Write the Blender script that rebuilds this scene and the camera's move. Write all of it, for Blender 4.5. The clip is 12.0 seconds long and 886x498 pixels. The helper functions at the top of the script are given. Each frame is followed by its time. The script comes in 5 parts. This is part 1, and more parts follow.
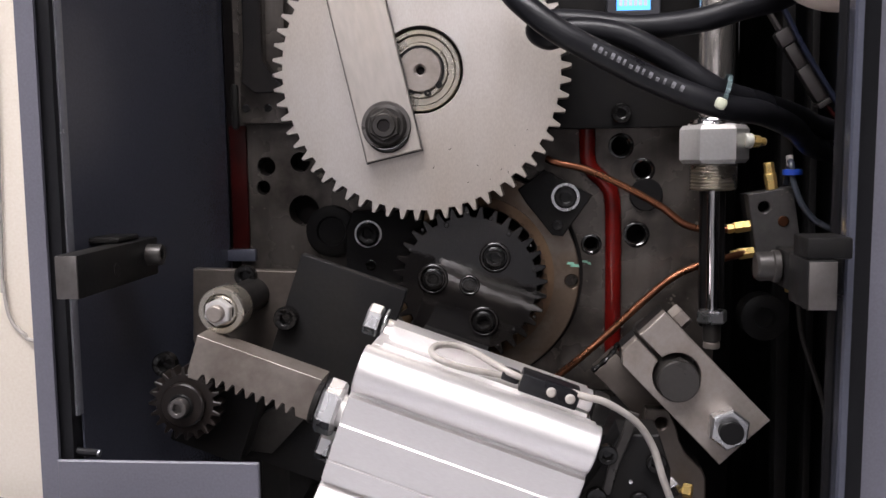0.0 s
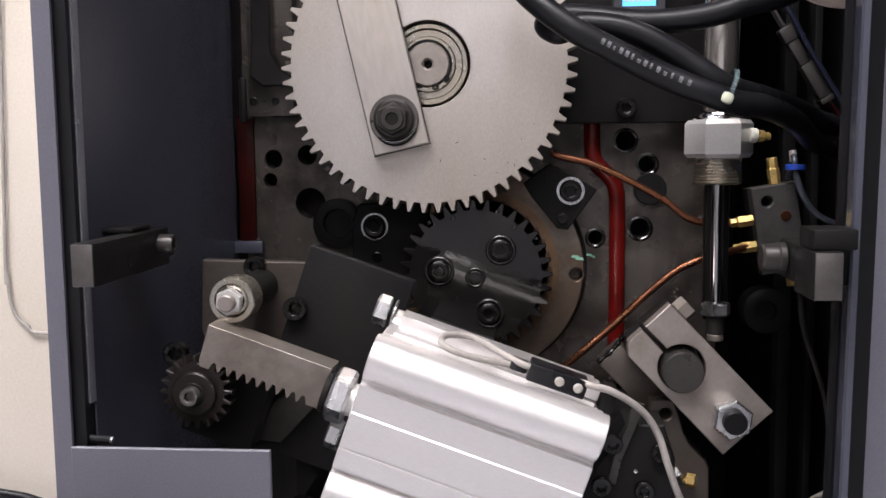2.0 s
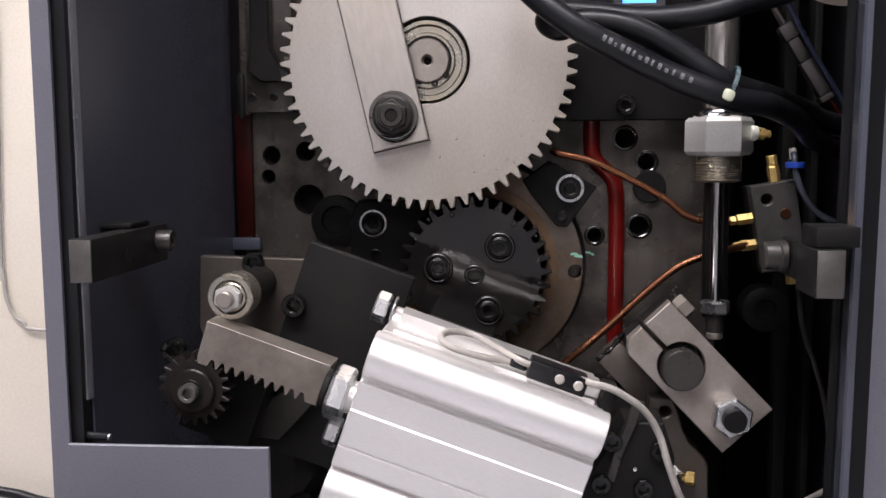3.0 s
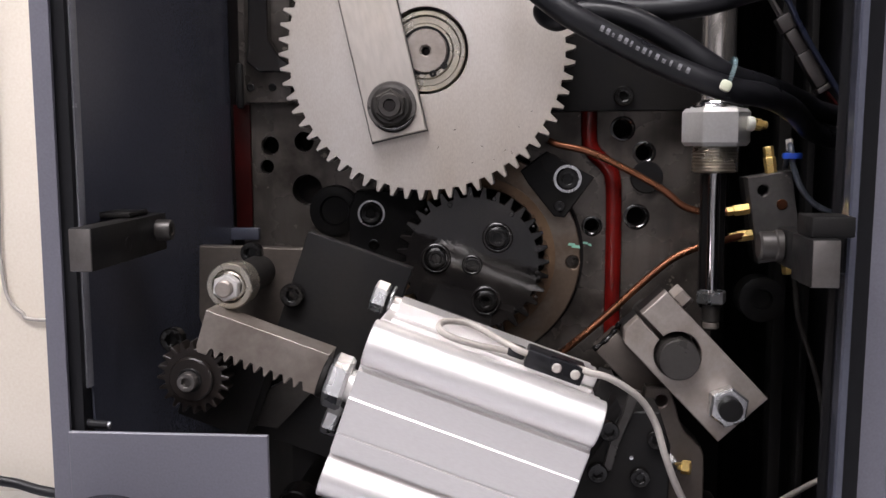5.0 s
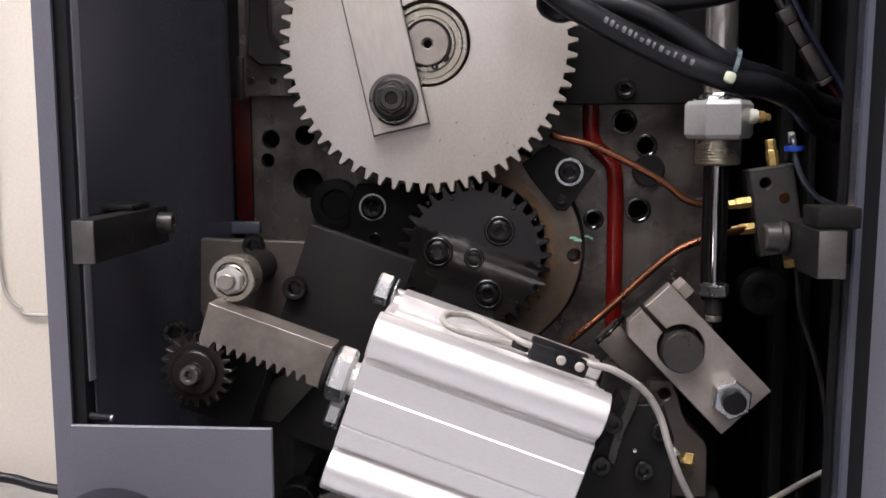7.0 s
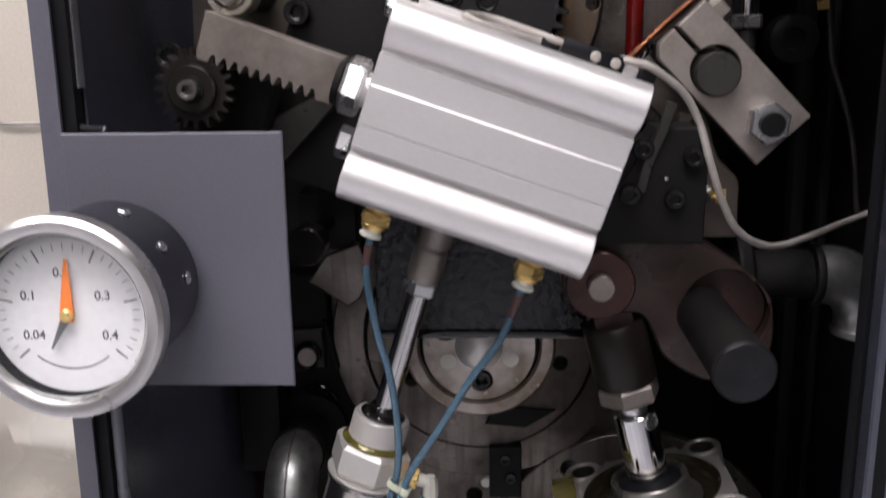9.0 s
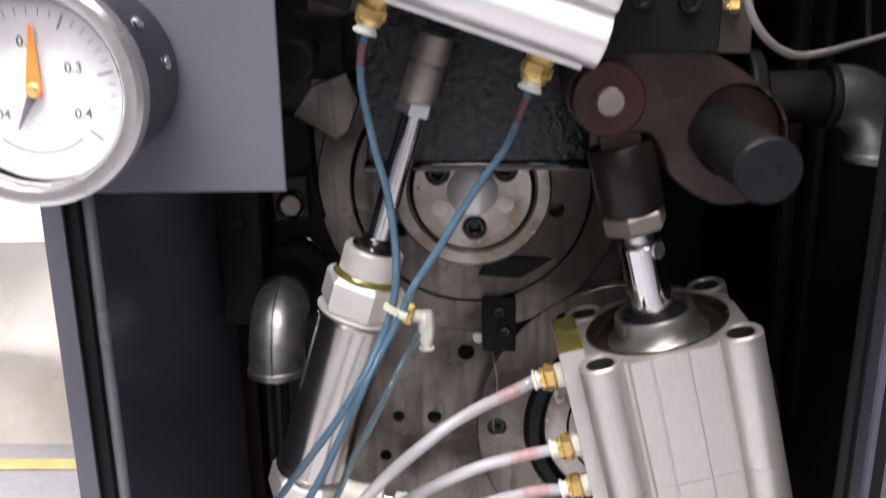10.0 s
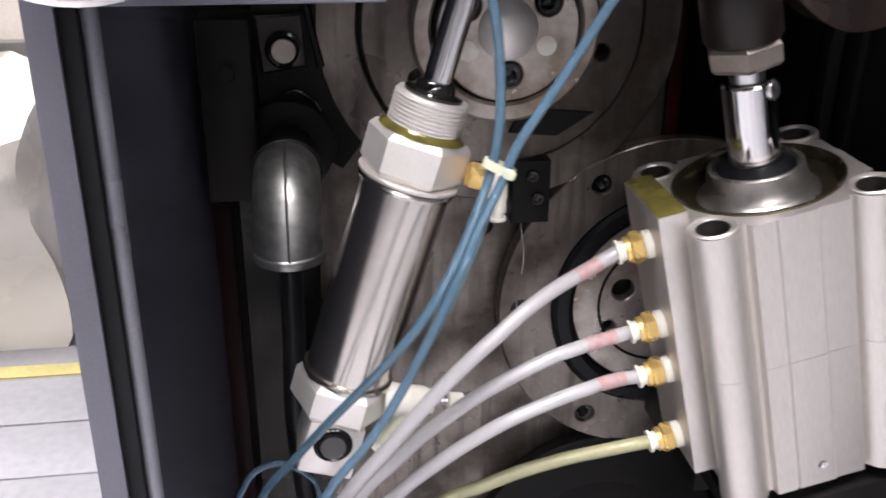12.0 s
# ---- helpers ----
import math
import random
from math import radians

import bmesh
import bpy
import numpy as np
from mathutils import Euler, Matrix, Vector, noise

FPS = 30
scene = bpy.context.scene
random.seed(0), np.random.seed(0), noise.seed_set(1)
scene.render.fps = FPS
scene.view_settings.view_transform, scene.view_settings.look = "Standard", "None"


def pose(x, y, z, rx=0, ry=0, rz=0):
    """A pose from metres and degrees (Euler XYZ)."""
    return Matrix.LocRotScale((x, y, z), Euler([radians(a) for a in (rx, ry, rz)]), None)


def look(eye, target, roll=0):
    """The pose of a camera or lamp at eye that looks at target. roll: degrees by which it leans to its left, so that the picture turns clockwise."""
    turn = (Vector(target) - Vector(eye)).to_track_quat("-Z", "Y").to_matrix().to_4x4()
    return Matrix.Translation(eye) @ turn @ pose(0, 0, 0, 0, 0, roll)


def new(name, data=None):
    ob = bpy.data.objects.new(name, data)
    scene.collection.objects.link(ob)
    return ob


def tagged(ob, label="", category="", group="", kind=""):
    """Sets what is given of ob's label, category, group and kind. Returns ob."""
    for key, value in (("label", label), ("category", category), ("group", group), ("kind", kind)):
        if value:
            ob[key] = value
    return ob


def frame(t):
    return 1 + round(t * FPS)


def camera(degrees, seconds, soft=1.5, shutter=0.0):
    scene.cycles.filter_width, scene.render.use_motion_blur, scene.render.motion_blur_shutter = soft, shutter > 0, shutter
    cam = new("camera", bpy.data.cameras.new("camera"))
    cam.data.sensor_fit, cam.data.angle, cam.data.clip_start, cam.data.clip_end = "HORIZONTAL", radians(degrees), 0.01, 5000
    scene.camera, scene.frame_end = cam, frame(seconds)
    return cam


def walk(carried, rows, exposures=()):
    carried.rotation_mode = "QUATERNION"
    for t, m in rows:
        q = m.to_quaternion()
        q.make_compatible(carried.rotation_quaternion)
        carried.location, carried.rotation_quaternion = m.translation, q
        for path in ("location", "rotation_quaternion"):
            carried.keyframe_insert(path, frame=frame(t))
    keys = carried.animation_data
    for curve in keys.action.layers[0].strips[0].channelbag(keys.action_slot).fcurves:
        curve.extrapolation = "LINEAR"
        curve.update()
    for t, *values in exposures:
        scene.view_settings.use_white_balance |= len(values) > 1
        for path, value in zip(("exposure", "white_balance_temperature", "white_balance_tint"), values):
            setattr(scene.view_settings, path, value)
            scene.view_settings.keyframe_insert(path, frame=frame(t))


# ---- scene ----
cam = camera(49.7, 12.0, shutter=0.5)
PATH = [
    (0, (0.066, 0.047, 1.178), (-0.126, 2.027, 0.972), -0.9),
    (0.5, (0.064, 0.046, 1.177), (-0.128, 2.026, 0.963), -0.8),
    (1, (0.062, 0.047, 1.174), (-0.124, 2.027, 0.959), -0.8),
    (1.5, (0.059, 0.043, 1.176), (-0.127, 2.023, 0.967), -0.7),
    (2, (0.058, 0.039, 1.175), (-0.123, 2.019, 0.964), -0.6),
    (2.5, (0.057, 0.039, 1.174), (-0.118, 2.019, 0.953), -0.5),
    (3, (0.055, 0.041, 1.174), (-0.116, 2.022, 0.959), -0.4),
    (5, (0.055, 0.038, 1.173), (-0.111, 2.018, 0.941), -0.3),
    (5.5, (0.052, 0.036, 1.174), (-0.106, 2.016, 0.945), -0.3),
    (6, (0.054, 0.035, 1.176), (-0.106, 2.015, 0.943), -0.3),
    (6.5, (0.052, 0.037, 1.175), (-0.104, 2.017, 0.942), -0.3),
    (6.7, (0.051, 0.038, 1.174), (-0.106, 2.018, 0.944), -0.3),
    (8.3, (0.034, 0.048, 1.111), (-0.1, 2.013, 0.762), -0.4),
    (8.5, (0.028, 0.052, 1.096), (-0.098, 2.014, 0.73), -0.3),
    (9, (0.023, 0.063, 1.059), (-0.088, 2.009, 0.61), -0.9),
    (9.5, (0.013, 0.07, 1.024), (-0.051, 2.007, 0.531), -0.5),
    (10, (0.003, 0.081, 0.984), (-0.041, 1.993, 0.399), -0.8),
    (10.5, (-0.003, 0.09, 0.96), (-0.013, 1.976, 0.295), -1.0),
    (11, (-0.026, 0.108, 0.952), (0.052, 1.969, 0.223), -0.5),
    (11.5, (-0.072, 0.146, 0.937), (0.129, 1.98, 0.165), -0.0),
    (12, (-0.114, 0.195, 0.932), (0.148, 2.003, 0.119), 0.5),
]
walk(cam, [(t, look(eye, target, roll)) for t, eye, target, roll in PATH],
     [(0.0, 0.16), (6.5, 0.16), (8.5, -0.06), (9.0, -0.13), (9.5, 0.0), (10.0, 0.6), (10.6, 0.78), (11.5, 0.84), (12.0, 0.80)])

# ---- light ----
world = bpy.data.worlds.new("world")
scene.world = world
world.use_nodes = True
world.node_tree.nodes["Background"].inputs["Color"].default_value = (0.9, 0.95, 1.0, 1)
world.node_tree.nodes["Background"].inputs["Strength"].default_value = 0.08


def area_lamp(name, x, y, z, target, sx, sy, watts, tint=(1.0, 0.955, 0.985)):
    d = bpy.data.lights.new(name, "AREA")
    d.shape, d.size, d.size_y, d.energy, d.color = "RECTANGLE", sx, sy, watts, tint
    ob = new(name, d)
    ob.matrix_basis = look((x, y, z), target)
    return ob


for lamp_y, watts in ((-0.4, 74), (-3.2, 36)):
    area_lamp("ceiling_lamp", -0.4, lamp_y, 2.94, (-0.4, lamp_y, 0), 1.7, 0.6, watts)
area_lamp("ceiling_lamp", -1.6, 1.5, 2.94, (-1.6, 1.5, 0), 1.2, 2.4, 135)


# ---- materials ----
def mat(name, base, rough=0.5, metal=0.0, other=None, amount=0.5, scale=18.0, fine=160.0, bump=0.15, spread=0.12,
        transmission=0.0, spec=0.5, specks=None, streaks=0.0, stretch=(1, 1, 1), sharp=(0.42, 0.62), speck=(130, 0.375, 0.405)):
    """A surface with large stains towards a second colour, fine grain, uneven gloss and relief."""
    m = bpy.data.materials.new(name)
    m.use_nodes = True
    nt = m.node_tree
    n, link = nt.nodes, nt.links.new
    p = n["Principled BSDF"]
    co = n.new("ShaderNodeTexCoord")
    mp = n.new("ShaderNodeMapping")
    mp.inputs["Scale"].default_value = stretch
    link(co.outputs["Object"], mp.inputs["Vector"])
    big = n.new("ShaderNodeTexNoise")
    big.inputs["Scale"].default_value, big.inputs["Detail"].default_value = scale, 6
    small = n.new("ShaderNodeTexNoise")
    small.inputs["Scale"].default_value, small.inputs["Detail"].default_value = fine, 4
    link(mp.outputs[0], big.inputs["Vector"])
    link(mp.outputs[0], small.inputs["Vector"])
    ramp = n.new("ShaderNodeMapRange")
    ramp.inputs["From Min"].default_value, ramp.inputs["From Max"].default_value = sharp
    ramp.inputs["To Max"].default_value = amount
    link(big.outputs["Fac"], ramp.inputs["Value"])
    mix = n.new("ShaderNodeMix")
    mix.data_type = "RGBA"
    b2 = other or tuple(c * 0.75 for c in base)
    mix.inputs[6].default_value, mix.inputs[7].default_value = (*base, 1), (*b2, 1)
    link(ramp.outputs[0], mix.inputs[0])
    grain = n.new("ShaderNodeMix")
    grain.data_type, grain.blend_type = "RGBA", "OVERLAY"
    grain.inputs[0].default_value = 0.18
    link(mix.outputs[2], grain.inputs[6])
    link(small.outputs["Fac"], grain.inputs[7])
    colour = grain.outputs[2]
    if streaks:
        sm = n.new("ShaderNodeMapping")
        sm.inputs["Scale"].default_value = (1, 0.10, 1)
        link(co.outputs["Object"], sm.inputs["Vector"])
        sn = n.new("ShaderNodeTexNoise")
        sn.inputs["Scale"].default_value, sn.inputs["Detail"].default_value = 110, 5
        link(sm.outputs[0], sn.inputs["Vector"])
        sr = n.new("ShaderNodeMapRange")
        sr.inputs["From Min"].default_value, sr.inputs["From Max"].default_value = 0.48, 0.66
        sr.inputs["To Max"].default_value = streaks
        link(sn.outputs["Fac"], sr.inputs["Value"])
        st = n.new("ShaderNodeMix")
        st.data_type = "RGBA"
        st.inputs[7].default_value = (*(c * 0.35 for c in base), 1)
        link(sr.outputs[0], st.inputs[0])
        link(colour, st.inputs[6])
        colour = st.outputs[2]
    if specks:
        kn = n.new("ShaderNodeTexNoise")
        kn.inputs["Scale"].default_value, kn.inputs["Detail"].default_value = speck[0], 3
        link(mp.outputs[0], kn.inputs["Vector"])
        patch = n.new("ShaderNodeMath")
        patch.operation = "MULTIPLY"
        link(kn.outputs["Fac"], patch.inputs[0])
        link(big.outputs["Fac"], patch.inputs[1])
        kr = n.new("ShaderNodeMapRange")
        kr.inputs["From Min"].default_value, kr.inputs["From Max"].default_value = speck[1:]
        kr.inputs["To Max"].default_value = 0.8
        link(patch.outputs[0], kr.inputs["Value"])
        km = n.new("ShaderNodeMix")
        km.data_type = "RGBA"
        km.inputs[7].default_value = (*specks, 1)
        link(kr.outputs[0], km.inputs[0])
        link(colour, km.inputs[6])
        colour = km.outputs[2]
    link(colour, p.inputs["Base Color"])
    rr = n.new("ShaderNodeMapRange")
    rr.inputs["To Min"].default_value, rr.inputs["To Max"].default_value = max(0.03, rough - spread), min(1, rough + spread)
    rr.inputs["From Min"].default_value, rr.inputs["From Max"].default_value = 0.3, 0.7
    link(big.outputs["Fac"], rr.inputs["Value"])
    link(rr.outputs[0], p.inputs["Roughness"])
    p.inputs["Metallic"].default_value = metal
    p.inputs["Specular IOR Level"].default_value = spec
    p.inputs["Transmission Weight"].default_value = transmission
    if bump:
        bp = n.new("ShaderNodeBump")
        bp.inputs["Strength"].default_value, bp.inputs["Distance"].default_value = bump, 0.0006
        link(small.outputs["Fac"], bp.inputs["Height"])
        link(bp.outputs[0], p.inputs["Normal"])
    return m


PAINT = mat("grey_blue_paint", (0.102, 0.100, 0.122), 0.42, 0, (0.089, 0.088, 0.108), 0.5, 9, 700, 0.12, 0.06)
# Lighter colour carries the panel edge's highlight; also the pale seal end.
EDGE = mat("sheen_edge_and_seal_end", (0.17, 0.17, 0.19), 0.24, 0.2, (0.12, 0.12, 0.14), 0.5, 12, 600, 0.05, 0.06)
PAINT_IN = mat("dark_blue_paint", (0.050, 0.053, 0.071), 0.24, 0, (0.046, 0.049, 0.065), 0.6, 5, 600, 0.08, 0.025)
GASKET = mat("black_seal_and_shaded_panel", (0.009, 0.009, 0.0105), 0.5, spec=0.2)
ALU = mat("anodised_aluminium", (0.77, 0.745, 0.735), 0.36, 0.78, (0.71, 0.685, 0.675), 0.4, 9, 900, 0.03, 0.05, stretch=(1, 1, 0.3))
ALU_B = mat("dull_anodised_aluminium", (0.60, 0.565, 0.535), 0.40, 0.75, (0.53, 0.495, 0.465), 0.5, 14, 900, 0.05, 0.05, stretch=(1, 1, 0.15))
SATIN = mat("satin_steel", (0.58, 0.565, 0.55), 0.33, 0.5, (0.50, 0.485, 0.46), 0.4, 40, 500, 0.05, 0.05)
ALU_CAP = mat("cast_aluminium", (0.78, 0.75, 0.72), 0.42, 0.5, (0.71, 0.68, 0.63), 0.5, 40, 700, 0.1)
GEAR = mat("ground_steel", (0.60, 0.56, 0.525), 0.31, 0.75, (0.45, 0.385, 0.315), 0.95, 9.0, 700, 0.02, 0.0, stretch=(1.4, 0.6, 1), sharp=(0.36, 0.80))
LINK = mat("milled_steel", (0.50, 0.46, 0.42), 0.38, 0.75, (0.45, 0.39, 0.33), 0.55, 26, 300, 0.08, 0.08, stretch=(1, 0.25, 1), specks=(0.26, 0.2, 0.16), speck=(300, 0.40, 0.44))
DARKSTEEL = mat("dark_turned_steel", (0.13, 0.12, 0.115), 0.36, 0.7, (0.08, 0.07, 0.065), 0.6, 40, 400, 0.08)
OXIDE = mat("worn_black_steel", (0.050, 0.046, 0.043), 0.36, 0.5, (0.022, 0.019, 0.017), 0.7, 40, 400, 0.12)
RACKBAR = mat("oil_browned_rack_steel", (0.235, 0.205, 0.182), 0.46, 0.65, (0.115, 0.093, 0.078), 0.8, 26, 400, 0.1, 0.1, specks=(0.05, 0.04, 0.033), speck=(150, 0.39, 0.43))
RACK = mat("brushed_tool_steel", (0.32, 0.283, 0.256), 0.45, 0.7, (0.18, 0.148, 0.126), 0.6, 30, 400, 0.1, 0.1)
PLATE = mat("oily_cast_steel", (0.122, 0.107, 0.095), 0.30, 0.55, (0.022, 0.017, 0.014), 0.9, 20, 260, 0.25, 0.16, streaks=0.6, specks=(0.20, 0.175, 0.15))
CASTING = mat("worn_grey_casting", (0.185, 0.163, 0.144), 0.36, 0.7, (0.034, 0.027, 0.022), 0.9, 16, 240, 0.25, 0.14, streaks=0.8, specks=(0.05, 0.035, 0.025))
STAINED = mat("orange_brown_oil_stain", (0.22, 0.140, 0.080), 0.34, 0.5, (0.10, 0.055, 0.030), 0.85, 22, 300, 0.1)
RING = mat("turned_steel_ring", (0.22, 0.195, 0.172), 0.34, 0.7, (0.10, 0.066, 0.042), 0.85, 18, 300, 0.1)
WEB = mat("oil_blackened_casting", (0.021, 0.019, 0.0155), 0.34, 0.1, (0.007, 0.006, 0.005), 0.9, 18, 240, 0.25, 0.14, spec=0.25, streaks=0.6)
HUB = mat("whitish_worn_hub", (0.47, 0.43, 0.39), 0.36, 0.75, (0.20, 0.145, 0.105), 0.8, 28, 200, 0.4, 0.12, specks=(0.62, 0.59, 0.54))
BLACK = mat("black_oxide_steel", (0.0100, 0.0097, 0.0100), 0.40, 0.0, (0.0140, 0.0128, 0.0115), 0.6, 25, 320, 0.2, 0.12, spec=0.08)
BOLT = mat("oily_black_screw", (0.0045, 0.0042, 0.0041), 0.17, 0.0, (0.010, 0.009, 0.008), 0.6, 60, 320, 0.1, 0.08, spec=0.38)
SLEEVE = mat("black_brown_sleeve", (0.011, 0.0085, 0.0075), 0.33, 0.0, (0.018, 0.013, 0.011), 0.6, 25, 320, 0.06, 0.06, spec=0.25)
OIL = mat("oil_wet_black_steel", (0.007, 0.0063, 0.0063), 0.07, 0.0, (0.013, 0.011, 0.010), 0.7, 30, 60, 0.22, 0.04, spec=0.75)
# Near-black colour stands in for shade inside bores, grooves and recesses.
VOID = mat("shade_black_interior", (0.014, 0.012, 0.012), 0.7, spec=0.1)
ROUGH = mat("black_rough_casting", (0.007, 0.0074, 0.009), 0.26, 0.0, (0.013, 0.013, 0.017), 0.7, 90, 190, 3.2, 0.12, spec=0.38)
RED = mat("dark_red_paint", (0.105, 0.005, 0.004), 0.16, 0, (0.055, 0.003, 0.003), 0.7, 22, 200, 0.12, 0.08, spec=0.4)
# Two darker versions of the red, the second nearly black.
DARKRED = mat("deeper_red_paint", (0.026, 0.0032, 0.0028), 0.4, 0, (0.007, 0.0015, 0.0015), 0.7, 22, 200, 0.12, 0.08, spec=0.08)
DEEPRED = mat("near_black_red_paint", (0.0085, 0.0024, 0.0022), 0.4, 0, (0.004, 0.0015, 0.0014), 0.7, 22, 200, 0.12, 0.08, spec=0.08)
GRIME = mat("oily_brown_steel", (0.10, 0.085, 0.074), 0.4, 0.6, (0.06, 0.048, 0.04), 0.7, 22, 300, 0.15, 0.1)
ARM = mat("worn_brown_casting", (0.052, 0.036, 0.031), 0.35, 0.45, (0.022, 0.010, 0.008), 0.9, 20, 240, 0.3, 0.14, specks=(0.12, 0.085, 0.07), speck=(90, 0.36, 0.42))
BROWN = mat("brown_primer_steel", (0.050, 0.0190, 0.0150), 0.30, 0.35, (0.011, 0.0065, 0.0055), 0.85, 24, 240, 0.3, 0.14, specks=(0.11, 0.075, 0.06), speck=(90, 0.36, 0.42))
COPPER = mat("copper", (0.25, 0.10, 0.052), 0.32, 0.9, (0.17, 0.066, 0.038), 0.8, 30, 200, 0.1)
PALE_TUBE = mat("pale_drawn_tube", (0.78, 0.73, 0.68), 0.24, 0.95, (0.66, 0.61, 0.56), 0.4, 20, 500, 0.0, 0.04)
MANIFOLD = mat("dull_grey_steel", (0.165, 0.155, 0.150), 0.42, 0.65, (0.10, 0.092, 0.088), 0.6, 40, 300, 0.1, 0.08, specks=(0.25, 0.22, 0.19), speck=(260, 0.40, 0.44))
HOSE = mat("blue_grey_hose", (0.045, 0.052, 0.066), 0.25, 0, (0.03, 0.034, 0.043), 0.5, 30, 300, 0.05, spec=0.5)
BRASS = mat("brass", (0.78, 0.55, 0.20), 0.3, 0.7, (0.62, 0.40, 0.14), 0.5, 60, 300, 0.05)
CHROME = mat("chromed_rod", (0.66, 0.65, 0.65), 0.12, 1.0, (0.58, 0.57, 0.57), 0.3, 30, 300, 0.0, 0.04)
RACE = mat("bearing_steel", (0.55, 0.51, 0.44), 0.28, 0.9, (0.38, 0.33, 0.25), 0.6, 40, 300, 0.05)
ZINC = mat("zinc_plated_steel", (0.66, 0.66, 0.67), 0.27, 0.95, (0.58, 0.57, 0.55), 0.4, 40, 300, 0.06)
STAINLESS = mat("stainless_tube", (0.62, 0.58, 0.54), 0.24, 1.0, (0.48, 0.44, 0.40), 0.4, 20, 500, 0.03, 0.05)
TURNED = mat("turned_steel_cap", (0.40, 0.385, 0.365), 0.3, 0.9, (0.38, 0.36, 0.33), 0.5, 30, 400, 0.04, 0.06)
POLISHED = mat("polished_bezel", (0.70, 0.68, 0.665), 0.28, 0.95, (0.74, 0.71, 0.69), 0.3, 8, 300, 0.0, 0.04)
OILDISH = mat("oily_steel_dish", (0.12, 0.105, 0.070), 0.16, 0.8, (0.06, 0.048, 0.022), 0.6, 30, 200, 0.05)
OILFILM = mat("yellow_green_oil_film", (0.17, 0.145, 0.035), 0.14, 0.2, (0.10, 0.085, 0.025), 0.8, 90, 200, 0.05, spec=0.6)
GALV = mat("galvanised_casting", (0.31, 0.31, 0.302), 0.40, 0.92, (0.15, 0.15, 0.146), 0.7, 60, 260, 0.22, 0.1)
RUBBER = mat("black_rubber", (0.0075, 0.0075, 0.009), 0.36, 0, (0.013, 0.013, 0.015), 0.5, 30, 300, 0.1, spec=0.2)
BLUE = mat("blue_nylon_tube", (0.17, 0.30, 0.41), 0.14, 0, (0.13, 0.25, 0.35), 0.4, 12, 300, 0.0, 0.03, transmission=0.65, spec=0.7)
TEAL = mat("pale_teal_tube", (0.34, 0.46, 0.48), 0.14, 0, (0.28, 0.40, 0.43), 0.4, 12, 300, 0.0, 0.03, transmission=0.8, spec=0.7)
CLEAR = mat("milky_tube", (0.80, 0.79, 0.80), 0.12, 0, (0.75, 0.735, 0.75), 0.4, 12, 300, 0.0, 0.03, transmission=0.58, spec=0.6)
PINK = mat("red_dyed_tube", (0.66, 0.40, 0.40), 0.2, 0, (0.66, 0.52, 0.52), 0.9, 160, 300, 0.0, 0.06, transmission=0.45)
RUST = mat("brown_dyed_tube", (0.15, 0.075, 0.07), 0.2, 0, (0.10, 0.07, 0.08), 0.6, 80, 300, 0.0, 0.05, transmission=0.3)
YELLOW_T = mat("yellowed_tube", (0.46, 0.45, 0.27), 0.24, 0, (0.43, 0.41, 0.23), 0.4, 30, 300, 0.0, 0.03, transmission=0.35)
NYLON = mat("white_nylon", (0.70, 0.69, 0.62), 0.4, 0, (0.58, 0.56, 0.46), 0.5, 60, 300, 0.05)
TIE = mat("yellowed_nylon", (0.50, 0.52, 0.40), 0.35, 0, (0.44, 0.45, 0.33), 0.5, 60, 300, 0.05)
CABLE = mat("grey_cable", (0.33, 0.305, 0.28), 0.45, 0, (0.24, 0.215, 0.195), 0.5, 60, 300, 0.08)
CREAM = mat("cream_paint", (0.66, 0.60, 0.515), 0.5, 0, (0.60, 0.535, 0.44), 0.6, 2.2, 300, 0.0)
CASE = mat("glossy_dark_case", (0.012, 0.012, 0.016), 0.12, 0, (0.017, 0.017, 0.021), 0.4, 20, 300, 0.02, 0.04, spec=0.35)
DIAL = mat("white_dial", (0.64, 0.64, 0.65), 0.5, 0, (0.61, 0.61, 0.62), 0.4, 30, 300, 0.0)
INK = mat("grey_print", (0.10, 0.10, 0.11), 0.6)
ORANGE = mat("orange_pointer", (0.80, 0.20, 0.03), 0.45)
FLOOR = mat("grey_epoxy_floor", (0.355, 0.355, 0.378), 0.3, 0, (0.318, 0.318, 0.338), 0.5, 2.0, 60, 0.03)
WALL = mat("grey_wall_paint", (0.26, 0.26, 0.27), 0.7, 0, (0.22, 0.22, 0.23), 0.4, 1.2, 60, 0.05)
YELLOW = mat("yellow_floor_paint", (0.62, 0.54, 0.22), 0.45)
PEG = mat("burnished_black_steel", (0.045, 0.045, 0.049), 0.34, 1.0, (0.03, 0.029, 0.031), 0.6, 50, 400, 0.08)
NAVY = mat("navy_wire", (0.012, 0.016, 0.034), 0.35, 0, (0.009, 0.012, 0.024), 0.5, 30, 300, 0.0)
DIM = mat("dull_grimy_plastic", (0.045, 0.040, 0.039), 0.5, 0, (0.05, 0.042, 0.04), 0.6, 40, 300, 0.1)
PRINT = mat("worn_grey_print", (0.20, 0.20, 0.215), 0.6, 0, (0.03, 0.03, 0.03), 0.9, 220)
GREEN = mat("green_chalk", (0.30, 0.62, 0.48), 0.8)
DISPLAY = mat("display_case", (0.03, 0.03, 0.035), 0.4)


def glow(name, colour, strength):
    m = bpy.data.materials.new(name)
    m.use_nodes = True
    p = m.node_tree.nodes["Principled BSDF"]
    p.inputs["Base Color"].default_value = (*colour, 1)
    p.inputs["Emission Color"].default_value = (*colour, 1)
    p.inputs["Emission Strength"].default_value = strength
    return m


